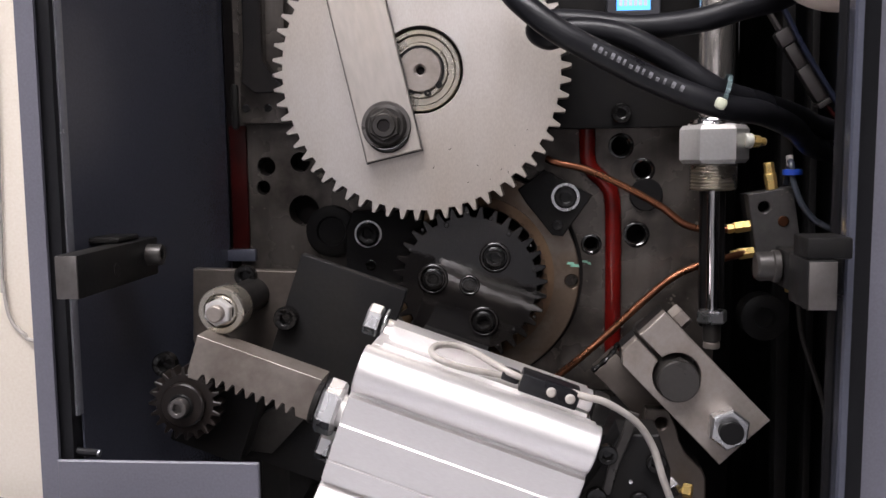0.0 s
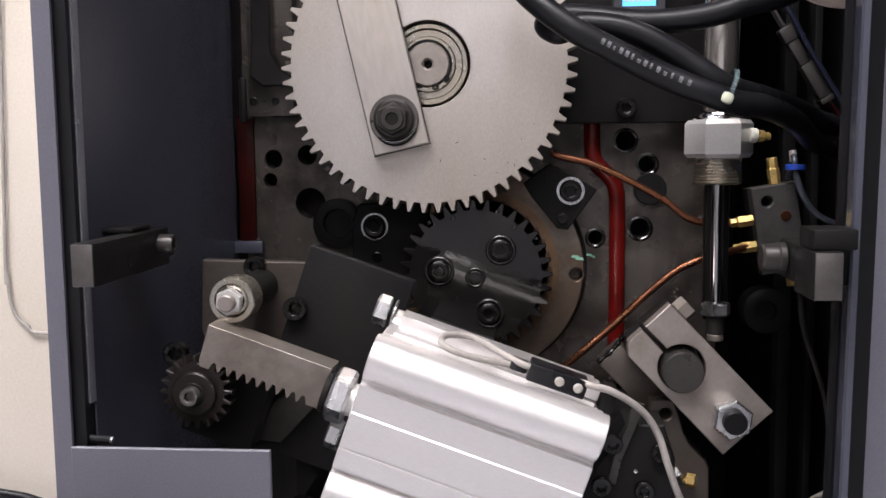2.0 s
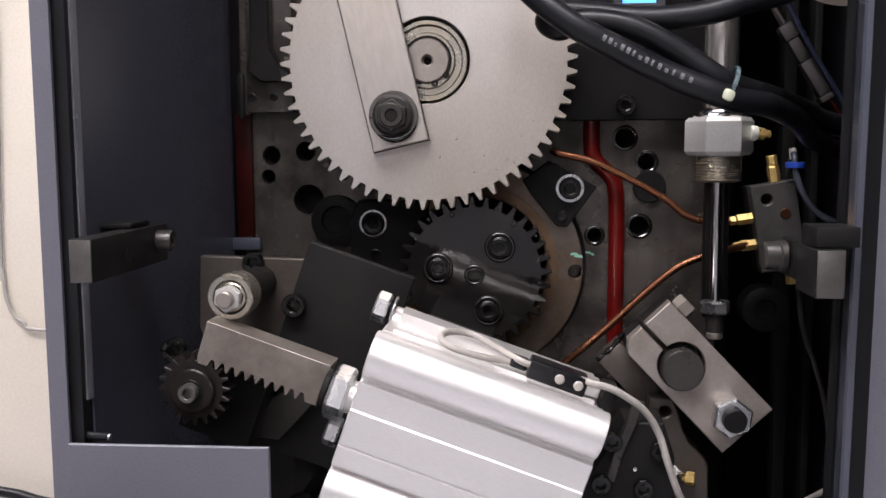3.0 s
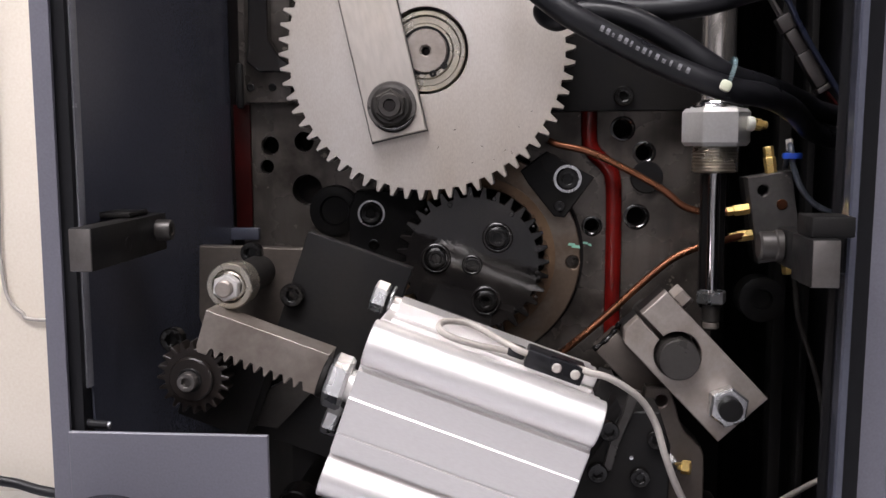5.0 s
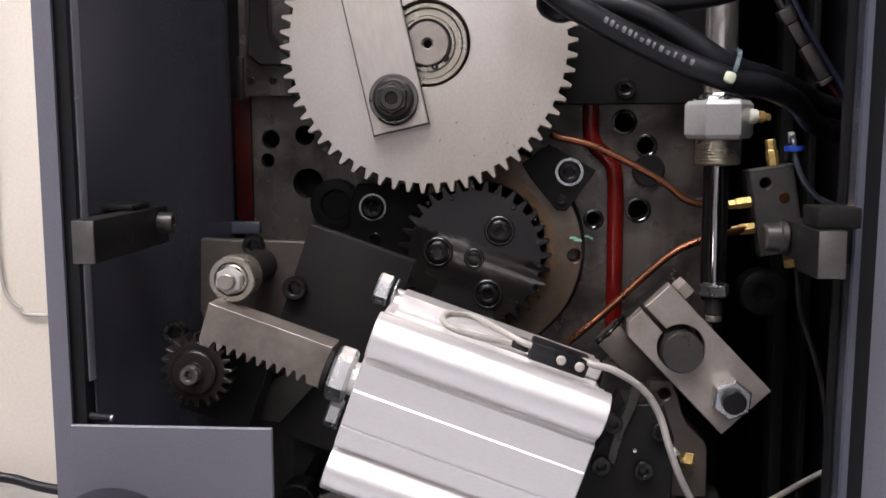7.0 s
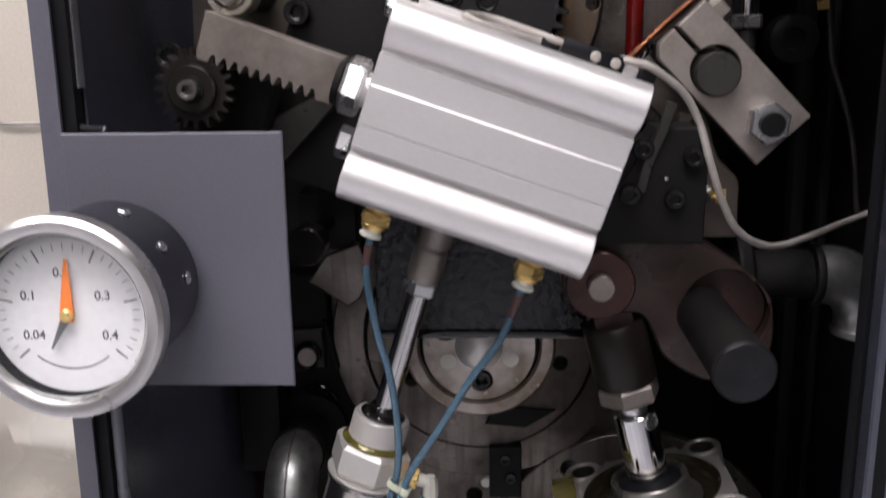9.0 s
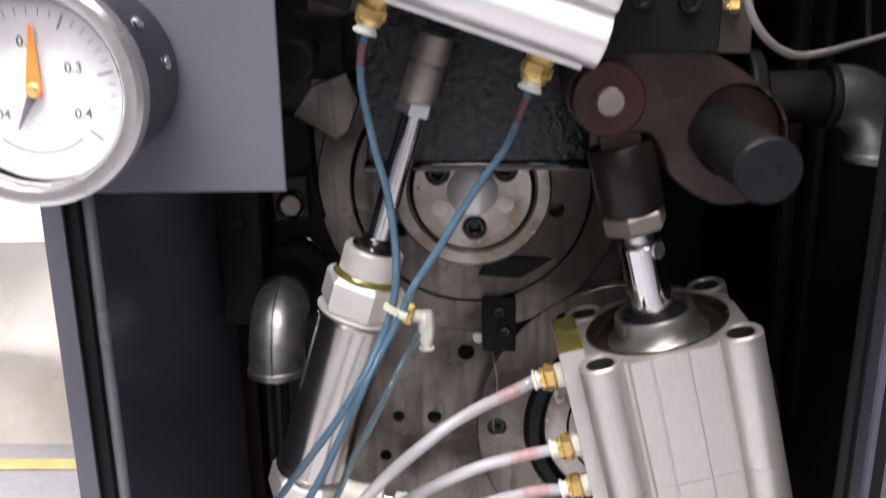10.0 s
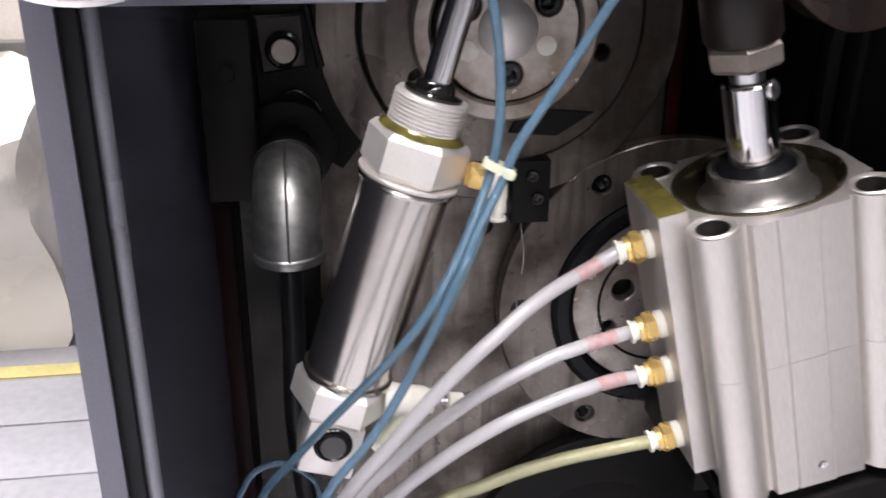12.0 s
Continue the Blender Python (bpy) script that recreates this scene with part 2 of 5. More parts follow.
def glass(name):
    m = bpy.data.materials.new(name)
    m.use_nodes = True
    p = m.node_tree.nodes["Principled BSDF"]
    p.inputs["Base Color"].default_value = (1, 1, 1, 1)
    p.inputs["Roughness"].default_value = 0.03
    p.inputs["Transmission Weight"].default_value = 1.0
    p.inputs["IOR"].default_value = 1.45
    return m


SCREEN = glow("lit_blue_display", (0.10, 0.42, 0.85), 1.2)
LED = glow("lamp_diffuser", (1.0, 0.955, 0.985), 6.0)
GLASS = glass("clear_glass")


# ---- building helpers ----
def out(x, y, z, spin=0):
    """Local z points out of the machine towards the room, local x right, local y up."""
    return pose(x, y, z, 90, 0, 0) @ pose(0, 0, 0, 0, 0, spin)


def along(a, b):
    """Local z runs from a to b, the origin at a."""
    a, b = Vector(a), Vector(b)
    return Matrix.Translation(a) @ (b - a).to_track_quat("Z", "Y").to_matrix().to_4x4()


def mesh_of(name, bm, material, smooth=True):
    bmesh.ops.recalc_face_normals(bm, faces=bm.faces[:])
    me = bpy.data.meshes.new(name)
    if smooth:
        for f in bm.faces:
            f.smooth = True
        for e in bm.edges:
            if len(e.link_faces) == 2 and e.calc_face_angle(0) > 0.6:
                e.smooth = False
    bm.to_mesh(me)
    bm.free()
    me.materials.append(material)
    return me


def thing(name, m, label, category, group="", kind=""):
    ob = new(name)
    ob.empty_display_size = 0.01
    ob.matrix_basis = m
    return tagged(ob, label, category, group, kind)


def part(name, bm, material, parent, label="", m=None):
    ob = new(name, mesh_of(name, bm, material))
    ob.parent = parent
    if m is not None:
        ob.matrix_basis = m
    return tagged(ob, label)


def solo(name, bm, material, m, label, category, group="", kind=""):
    ob = new(name, mesh_of(name, bm, material))
    ob.matrix_basis = m
    return tagged(ob, label, category, group, kind)


def box(x0, x1, y0, y1, z0, z1, bevel=0.0, bm=None):
    fresh = bmesh.new()
    bmesh.ops.create_cube(fresh, size=1)
    for v in fresh.verts:
        v.co = ((x0 + x1) / 2 + v.co.x * (x1 - x0), (y0 + y1) / 2 + v.co.y * (y1 - y0), (z0 + z1) / 2 + v.co.z * (z1 - z0))
    if bevel:
        bmesh.ops.bevel(fresh, geom=fresh.edges[:], offset=bevel, segments=2, profile=0.5, affect="EDGES")
    return join(bm, fresh)


def join(bm, fresh, m=None):
    if m is not None:
        fresh.transform(m)
    if bm is None:
        return fresh
    me = bpy.data.meshes.new("joined")
    fresh.to_mesh(me)
    fresh.free()
    bm.from_mesh(me)
    bpy.data.meshes.remove(me)
    return bm


def lathe(profile, seg=40, bm=None, m=None):
    """Turns (radius, height) points round the local z axis."""
    fresh = bmesh.new()
    rings = []
    for r, h in profile:
        if r < 1e-6:
            rings.append([fresh.verts.new((0, 0, h))])
        else:
            rings.append([fresh.verts.new((r * math.cos(2 * math.pi * k / seg), r * math.sin(2 * math.pi * k / seg), h)) for k in range(seg)])
    for a, b in zip(rings, rings[1:]):
        for k in range(seg):
            q = [a[k % len(a)], a[(k + 1) % len(a)], b[(k + 1) % len(b)], b[k % len(b)]]
            q = list(dict.fromkeys(q))
            if len(q) > 2:
                fresh.faces.new(q)
    return join(bm, fresh, m)


def rod(r, h0, h1, chamfer=0.0008, seg=32, bm=None, m=None):
    c = min(chamfer, r * 0.4, abs(h1 - h0) * 0.4)
    return lathe([(0, h0), (r - c, h0), (r, h0 + c), (r, h1 - c), (r - c, h1), (0, h1)], seg, bm, m)


def circle(x, y, r, seg=28):
    return [(x + r * math.cos(2 * math.pi * k / seg), y + r * math.sin(2 * math.pi * k / seg)) for k in range(seg)]


def prism(outline, depth, holes=(), start=0.0, bevel=0.0, bm=None, m=None):
    """A flat shape in local x, y with holes, extruded along local z."""
    fresh = bmesh.new()
    edges = []
    for loop in (outline, *holes):
        vs = [fresh.verts.new((x, y, start)) for x, y in loop]
        edges += [fresh.edges.new((a, b)) for a, b in zip(vs, vs[1:] + vs[:1])]
    if holes:
        bmesh.ops.triangle_fill(fresh, use_beauty=True, edges=edges)
    else:
        fresh.faces.new(fresh.verts[:])
    base = fresh.faces[:]
    made = bmesh.ops.extrude_face_region(fresh, geom=base, use_keep_orig=True)
    top = [v for v in made["geom"] if isinstance(v, bmesh.types.BMVert)]
    bmesh.ops.translate(fresh, vec=(0, 0, depth), verts=top)
    if bevel:
        fresh.normal_update()
        rim = [e for e in fresh.edges if len(e.link_faces) == 2 and e.calc_face_angle(0) > 1.2 and abs(e.verts[0].co.z - e.verts[1].co.z) < 1e-6]
        bmesh.ops.bevel(fresh, geom=rim, offset=bevel, segments=1, affect="EDGES")
    return join(bm, fresh, m)


def rect(x0, x1, y0, y1):
    return [(x0, y0), (x1, y0), (x1, y1), (x0, y1)]


def smooth_path(points, steps=10):
    pts = [Vector(p) for p in points]
    pts = [2 * pts[0] - pts[1]] + pts + [2 * pts[-1] - pts[-2]]
    res = []
    for a, b, c, d in zip(pts, pts[1:], pts[2:], pts[3:]):
        for k in range(steps):
            t = k / steps
            res.append(0.5 * (2 * b + (c - a) * t + (2 * a - 5 * b + 4 * c - d) * t * t + (3 * b - a - 3 * c + d) * t ** 3))
    return res + [pts[-2]]


def sweep(points, radius, seg=14, steps=10, bm=None, bore=0.0):
    """A round rod along a smooth path, or a hollow tube where a bore is given."""
    path = smooth_path(points, steps) if steps > 1 else [Vector(p) for p in points]
    fresh = bmesh.new()
    rings, inner = [], []
    side = None
    for i, p in enumerate(path):
        t = (path[min(i + 1, len(path) - 1)] - path[max(i - 1, 0)]).normalized()
        side = (side - t * side.dot(t)).normalized() if side else t.orthogonal().normalized()
        up = t.cross(side)
        r = radius(i / (len(path) - 1)) if callable(radius) else radius
        spokes = [side * math.cos(2 * math.pi * k / seg) + up * math.sin(2 * math.pi * k / seg) for k in range(seg)]
        rings.append([fresh.verts.new(p + r * q) for q in spokes])
        if bore:
            inner.append([fresh.verts.new(p + bore * q) for q in spokes])
    for a, b in zip(rings, rings[1:]):
        for k in range(seg):
            fresh.faces.new((a[k], a[(k + 1) % seg], b[(k + 1) % seg], b[k]))
    for a, b in zip(inner, inner[1:]):
        for k in range(seg):
            fresh.faces.new((a[(k + 1) % seg], a[k], b[k], b[(k + 1) % seg]))
    if bore:
        for k in range(seg):
            fresh.faces.new((rings[0][(k + 1) % seg], rings[0][k], inner[0][k], inner[0][(k + 1) % seg]))
            fresh.faces.new((rings[-1][k], rings[-1][(k + 1) % seg], inner[-1][(k + 1) % seg], inner[-1][k]))
    else:
        fresh.faces.new(rings[0][::-1])
        fresh.faces.new(rings[-1])
    return join(bm, fresh)


def gear_outline(teeth, tip, root, shift=0.0):
    pts = []
    p = 2 * math.pi / teeth
    for k in range(teeth):
        a = k * p + shift
        for f, r in ((-0.31, root), (-0.25, root + 0.25 * (tip - root)), (-0.13, tip - 0.12 * (tip - root)), (-0.10, tip), (0.10, tip), (0.13, tip - 0.12 * (tip - root)), (0.25, root + 0.25 * (tip - root)), (0.31, root)):
            pts.append((r * math.cos(a + f * p), r * math.sin(a + f * p)))
    return pts


def hex_nut(r, h0, h1, spin=0.0, bore=0.0, bm=None, m=None):
    """A hexagon r across its corners / 2, with chamfered ends."""
    c = r * 0.12
    fresh = bmesh.new()
    rings = []
    for f, h in ((0.9, h0), (1.0, h0 + c), (1.0, h1 - c), (0.9, h1)):
        rings.append([fresh.verts.new((f * r * math.cos(k * math.pi / 3 + spin), f * r * math.sin(k * math.pi / 3 + spin), h)) for k in range(6)])
    for a, b in zip(rings, rings[1:]):
        for k in range(6):
            fresh.faces.new((a[k], a[(k + 1) % 6], b[(k + 1) % 6], b[k]))
    fresh.faces.new(rings[0][::-1])
    fresh.faces.new(rings[-1])
    return join(bm, fresh, m)


def socket_head(r, h, bm=None, m=None):
    """A cap screw head with a hexagon socket, standing on z = 0."""
    fresh = bmesh.new()
    seg = 24
    s = r * 0.52
    levels = [[(r, 0)] * seg, [(r, h * 0.85)] * seg, [(r * 0.9, h)] * seg, [(s * 1.08, h)] * seg, None, "deep"]
    rings = []
    for lv in levels:
        ring = []
        for k in range(seg):
            a = 2 * math.pi * k / seg
            hexr = s * math.cos(math.pi / 6) / math.cos((a % (math.pi / 3)) - math.pi / 6)
            if lv is None:
                ring.append(fresh.verts.new((hexr * math.cos(a), hexr * math.sin(a), h * 0.94)))
            elif lv == "deep":
                ring.append(fresh.verts.new((hexr * math.cos(a), hexr * math.sin(a), h * 0.3)))
            else:
                rr, z = lv[k]
                ring.append(fresh.verts.new((rr * math.cos(a), rr * math.sin(a), z)))
        rings.append(ring)
    for a, b in zip(rings, rings[1:]):
        for k in range(seg):
            fresh.faces.new((a[k], a[(k + 1) % seg], b[(k + 1) % seg], b[k]))
    fresh.faces.new(rings[-1])
    fresh.faces.new(rings[0][::-1])
    return join(bm, fresh, m)


def socket_bolt(parent, x, y, z, r=0.0065, h=0.006, material=None, name="bolt", label=""):
    """A cap screw on the face of a part; x, y on the face, z the height of the face, in the parent's own axes."""
    return part(name, socket_head(r, h), material or BOLT, parent, label, pose(x, y, z, 0, 0, 17))


# ---- the workshop ----
solo("ground", box(-4, 4, -4, 5, -0.05, 0), FLOOR, pose(0, 0, 0), "light grey glossy epoxy workshop floor", "floor", kind="structure")
for nm, b in (("wall_north", (-4, 4, 5, 5.1, 0, 3.0)), ("wall_south", (-4, 4, -4.1, -4, 0, 3.0)), ("wall_east", (4, 4.1, -4, 5, 0, 3.0)), ("wall_west", (-4.1, -4, -4, 5, 0, 3.0))):
    solo(nm, box(*b), WALL, pose(0, 0, 0), "plain grey painted workshop wall", "wall", kind="structure")
solo("ceiling", box(-4, 4, -4, 5, 3.0, 3.1), WALL, pose(0, 0, 0), "grey painted workshop ceiling", "ceiling", kind="structure")
solo("floor_line", box(-4, -0.5, 1.785, 1.825, 0, 0.004), YELLOW, pose(0, 0, 0), "yellow painted marking line on the floor", "floor marking", kind="structure")

for lx, ly in ((-1.4, -0.4), (-0.4, -0.4), (0.6, -0.4), (-1.3, -3.2), (0.0, -3.2), (1.3, -3.2), (-1.6, 0.9), (-1.6, 2.1)):
    lamp = thing("ceiling_light", pose(lx, ly, 3.0), "white rectangular ceiling light panel, switched on", "ceiling light", "workshop ceiling lights")
    part("frame", prism(rect(-0.32, 0.32, -0.62, 0.62), 0.05, [rect(-0.29, 0.29, -0.59, 0.59)], -0.05), ZINC, lamp)
    part("diffuser", box(-0.29, 0.29, -0.59, 0.59, -0.045, -0.035), LED, lamp)

# ---- the cabinet of the machine ----
cabinet = thing("machine_cabinet", pose(0, 0.56, 0), "grey-blue painted sheet steel machine cabinet, front open", "cabinet")
TOP, LOW = 2.10, 0.08


def upright(plan, material, name, z0=LOW, z1=TOP, label="", lean=0.0):
    """A bent sheet or bar standing upright, leaning a little sideways; plan in world x, y."""
    bm = prism([(x, y - 0.56) for x, y in plan], z1 - z0, (), z0, 0.0)
    for v in bm.verts:
        v.co.x += lean * (v.co.z - 0.9)
    return part(name, bm, material, cabinet, label)


upright([(-0.2105, 0.544), (-0.1998, 0.544), (-0.1998, 0.5465), (-0.2080, 0.5465), (-0.2080, 0.585), (-0.2105, 0.585)], PAINT, "front_column")
upright([(-0.2078, 0.549), (-0.1935, 0.549), (-0.1930, 0.556), (-0.1960, 0.570), (-0.2078, 0.570)], GASKET, "door_seal")
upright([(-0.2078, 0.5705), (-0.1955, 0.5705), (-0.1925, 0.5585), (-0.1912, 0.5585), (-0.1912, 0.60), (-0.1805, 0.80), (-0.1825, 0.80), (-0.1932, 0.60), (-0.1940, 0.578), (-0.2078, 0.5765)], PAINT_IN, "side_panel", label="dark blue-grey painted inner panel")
# Strips along the flange edge, the reflected highlight put into their paler colour.
upright([(-0.1932, 0.5530), (-0.1916, 0.5520), (-0.1908, 0.5545), (-0.1908, 0.5580), (-0.1917, 0.5580), (-0.1917, 0.5556), (-0.1930, 0.5548)], EDGE, "edge_sheen_strip", 1.032, TOP)
upright([(-0.1902 + 0.0034 * math.cos(a), 0.5550 + 0.0034 * math.sin(a)) for a in np.linspace(0, 2 * math.pi, 21)[:-1]], EDGE, "edge_sheen_strip", LOW, 0.95)
upright([(0.2460, 0.546), (0.2320, 0.546), (0.2320, 0.5485), (0.2435, 0.5485), (0.2435, 0.585), (0.2460, 0.585)], PAINT, "front_column", lean=0.013)
upright([(0.2430, 0.550), (0.2325, 0.550), (0.2315, 0.5445), (0.2213, 0.5400), (0.2220, 0.5500), (0.2255, 0.572), (0.2430, 0.572)], GASKET, "door_seal", lean=0.013)
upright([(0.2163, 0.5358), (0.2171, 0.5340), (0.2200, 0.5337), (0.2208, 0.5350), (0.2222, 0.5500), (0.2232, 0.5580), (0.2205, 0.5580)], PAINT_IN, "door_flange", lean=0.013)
# Right inner panel takes the seal's black to paint in the deep shade.
upright([(0.2430, 0.573), (0.2240, 0.573), (0.2225, 0.577), (0.2225, 0.582), (0.2245, 0.582), (0.2350, 0.5785), (0.307, 0.5785), (0.307, 1.25), (0.31, 1.25), (0.31, 0.5755), (0.2430, 0.5755)], GASKET, "side_panel", label="inner panel coloured black for the deep shade", lean=0.013)
upright([(0.2462, 0.546), (0.34, 0.546), (0.34, 0.549), (0.2462, 0.549)], PAINT, "front_panel", lean=0.013)
part("lintel", box(-0.1997, 0.2318, -0.014, -0.0115, 1.82, TOP), PAINT, cabinet)
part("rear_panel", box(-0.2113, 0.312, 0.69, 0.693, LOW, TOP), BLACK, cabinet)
part("outer_side", box(-0.2140, -0.2113, 0.026, 0.69, LOW, TOP), PAINT, cabinet)
part("roof", box(-0.214, 0.32, -0.014, 0.693, TOP, TOP + 0.003), PAINT, cabinet)
part("base", box(-0.214, 0.32, -0.014, 0.693, 0.0, LOW), PAINT, cabinet)
part("gauge_plate", prism(rect(-0.1996, -0.0850, 0.8735, 1.0095), 0.003, [circle(-0.1655, 0.935, 0.028)], 0, 0.0006), PAINT, cabinet, "grey-blue mounting plate of the gauge", out(0, -0.0155, 0))
part("lower_seal", sweep([(-0.1955, -0.0065, 1.040), (-0.1955, -0.0065, 1.0150), (-0.1930, -0.0065, 1.0110), (-0.1815, -0.0065, 1.0100)], 0.0024, 10), GASKET, cabinet)
part("seal_end", sweep([(-0.1813, -0.0065, 1.0100), (-0.1802, -0.0065, 1.0098)], 0.0022, 10, 2), EDGE, cabinet, "pale cut end of the seal")

# ---- machine frame ----
FACE = 0.806
frame_m = out(0, FACE, 0)
machine = thing("machine_frame", frame_m, "oily dark cast steel machine frame with bored plates", "machine frame", kind="structure")
holes = [(-0.150, 1.167, 0.0075), (-0.153, 1.150, 0.0058), (-0.120, 1.131, 0.0125), (0.133, 1.179, 0.0072), (0.150, 1.160, 0.0065), (0.145, 1.1095, 0.0075), (0.110, 1.102, 0.0055),
         (-0.122, 1.170, 0.008), (-0.163, 1.208, 0.003)]
part("upper_plate", prism(rect(-0.1735, 0.205, 0.985, 1.45), 0.02, [circle(x, z, r) for x, z, r in holes], -0.02), PLATE, machine)
low_holes = [(-0.053, 0.614, 0.005), (-0.023, 0.613, 0.006), (0.034, 0.605, 0.007), (-0.065, 0.577, 0.005), (-0.063, 0.498, 0.005), (0.004, 0.672, 0.007), (-0.135, 0.70, 0.006)]
part("lower_plate", prism(rect(-0.112, 0.128, 0.30, 0.983), 0.02, [circle(x, z, r) for x, z, r in low_holes[:6]], -0.024), CASTING, machine, "worn grey lower casting")
for x, z, r in holes[3:7]:
    part("hole_rim", lathe([(r, 0.0002), (r + 0.0008, 0.0007), (r + 0.0020, 0.0006), (r + 0.0028, 0.0002)], 28), OIL, machine, "oily raised hole rim", pose(x, z, 0))
part("side_web", prism(rect(-0.165, -0.1122, 0.30, 0.983), 0.018, [circle(-0.135, 0.70, 0.006)], -0.024, 0.001), WEB, machine, "oil-blackened web beside the casting")
# Core blocks coloured near-black for the shade behind the plates.
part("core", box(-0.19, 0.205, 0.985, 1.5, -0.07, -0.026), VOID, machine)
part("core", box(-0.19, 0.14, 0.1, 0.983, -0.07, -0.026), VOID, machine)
for x, z, r in ((0.152, 1.141, 0.0128),):
    part("plug", rod(r, 0.0002, 0.004), BLACK, machine, "", pose(x, z, 0))
for x, z, w in ((0.1050, 1.0880, 0.0050), (0.1085, 1.0866, 0.0030)):
    part("chalk_mark", prism([(x - w / 2, z), (x + w / 2, z - 0.0008), (x + w / 2 - 0.0006, z + 0.0012), (x - w / 2 + 0.0008, z + 0.0016)], 0.0002, (), 0.0003), GREEN, machine, "pale green chalk mark")


part("red_rib", sweep([(0.107, 1.21, 0.0006), (0.107, 1.172, 0.0006), (0.111, 1.160, 0.0006), (0.121, 1.150, 0.0006), (0.126, 1.138, 0.0006), (0.127, 1.10, 0.0006), (0.1265, 1.00, 0.0006)], 0.0066, 18, 6), RED, machine, "glossy dark red painted rib")
part("red_rib", box(-0.1785, -0.165, 1.096, 1.20, 0.0005, 0.004, 0.001), DARKRED, machine, "dark red painted edge")
part("red_rib", box(-0.182, -0.169, 0.45, 0.70, 0.0005, 0.004, 0.001), DEEPRED, machine, "dark red painted edge")
part("red_rib", box(0.128, 0.136, 0.72, 0.84, 0.0005, 0.004, 0.001), DARKRED, machine, "dark red painted edge")
part("foot_tab", box(-0.1820, -0.1580, 1.0910, 1.1010, 0.0045, 0.012, 0.001), PAINT_IN, machine, "grey-blue painted tab")
# bearing ring behind the small gear
ring = thing("bearing_flange", out(0.0165, FACE, 1.0790), "turned steel bearing flange with brownish oil film", "flange")
part("flange_ring", prism(circle(0, 0, 0.0835, 72), 0.0175, [circle(0, 0, 0.055, 60), circle(0.0775, -0.004, 0.0052)], 0.0004, 0.0008), RING, ring)
for x0, x1, y0, y1 in ((0.0735, 0.0800, 0.0095, 0.0110), (0.0765, 0.0835, 0.0078, 0.0094)):
    part("chalk_mark", prism([(x0, y0), (x1, y0 - 0.0006), (x1 - 0.0008, y1), (x0 + 0.0012, y1 + 0.0004)], 0.0002, (), 0.0181), GREEN, ring, "pale green chalk mark")
# Shade of groove and bore lies in their near-black colour.
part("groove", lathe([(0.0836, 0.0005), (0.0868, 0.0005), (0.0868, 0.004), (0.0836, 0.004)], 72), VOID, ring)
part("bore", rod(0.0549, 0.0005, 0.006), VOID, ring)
part("inner_ring", prism(circle(0, 0, 0.0640, 64), 0.003, [circle(0, 0, 0.0565, 60)], 0.0182), STAINED, ring, "brown oil-stained inner ring")

# big gear with its bearing
GX, GZ = -0.0160, 1.2354
gear = thing("spur_gear", out(GX, 0.761, GZ), "large bright ground steel spur gear with fine teeth", "gear")
part("gear_disc", prism(gear_outline(62, 0.1085, 0.1013, 0.012), 0.021, [circle(0, 0, 0.0312, 60)], 0, 0.0005), GEAR, gear)
part("outer_race", prism(circle(0, 0, 0.0290, 60), 0.019, [circle(0, 0, 0.0255, 60)], 0, 0.0006), RACE, gear)
part("bearing_shield", prism(circle(0, 0, 0.0248, 60), 0.0165, [circle(0, 0, 0.0205, 60)], 0), RACE, gear, "pale metal bearing shield")
part("inner_race", prism(circle(0, 0, 0.0199, 60), 0.0185, [circle(0, 0, 0.0165, 60)], 0, 0.0005), RACE, gear)
part("shaft_end", lathe([(0, 0), (0.0158, 0), (0.0158, 0.0195), (0.0150, 0.0203), (0.0046, 0.0203), (0.0032, 0.0190), (0.0030, 0.0120), (0, 0.0120)], 48), RACK, gear)
part("centre_bore", rod(0.0029, 0.0121, 0.0135), VOID, gear, "centre bore coloured near-black for its shade")
clip_outline = [(0.0178 * math.cos(a), 0.0178 * math.sin(a)) for a in np.linspace(radians(-60), radians(235), 40)] + [(0.0160 * math.cos(a), 0.0160 * math.sin(a)) for a in np.linspace(radians(235), radians(-60), 40)]
part("circlip", prism(clip_outline, 0.0012, (), 0.0187), BLACK, gear, "", pose(0, 0, 0, 0, 0, 20))
for a in (-72, -38):
    part("circlip_lug", prism(circle(0, 0, 0.0026, 16), 0.0014, [circle(0, 0, 0.0009, 8)], 0.0188), BLACK, gear, "", pose(0.0172 * math.cos(radians(a)), 0.0172 * math.sin(radians(a)), 0))
for k, (x, y) in enumerate([(0.077, -0.044), (0.058, -0.072), (0.063, -0.074), (0.05, -0.079), (0.034, -0.081), (0.009, -0.07), (0.068, -0.055), (0.041, -0.069), (0.021, -0.057)]):
    w = 0.0007 + 0.0004 * (k % 3)
    part("dent", prism([(-w, 0.0), (-w * 0.2, 0.0003), (w, 0.0001), (w * 0.3, -0.0003)], 0.0001, (), 0.0211), OXIDE, gear, "small dark dent", pose(x, y, 0, 0, 0, 25 + 40 * (k % 4)))
part("gear_shaft", rod(0.0155, -0.044, 0.0), RACK, gear)

# flat link on the gear, bolted off-centre
LX, LZ, LEANING = -0.0394, 1.1957, 12.8
link_bar = thing("crank_link", out(LX, 0.7395, LZ, LEANING), "flat milled steel crank link bolted to the gear", "link bar")
part("bar", prism(rect(-0.0205, 0.0205, -0.0225, 0.30), 0.009, (), 0.0, 0.0008), LINK, link_bar)
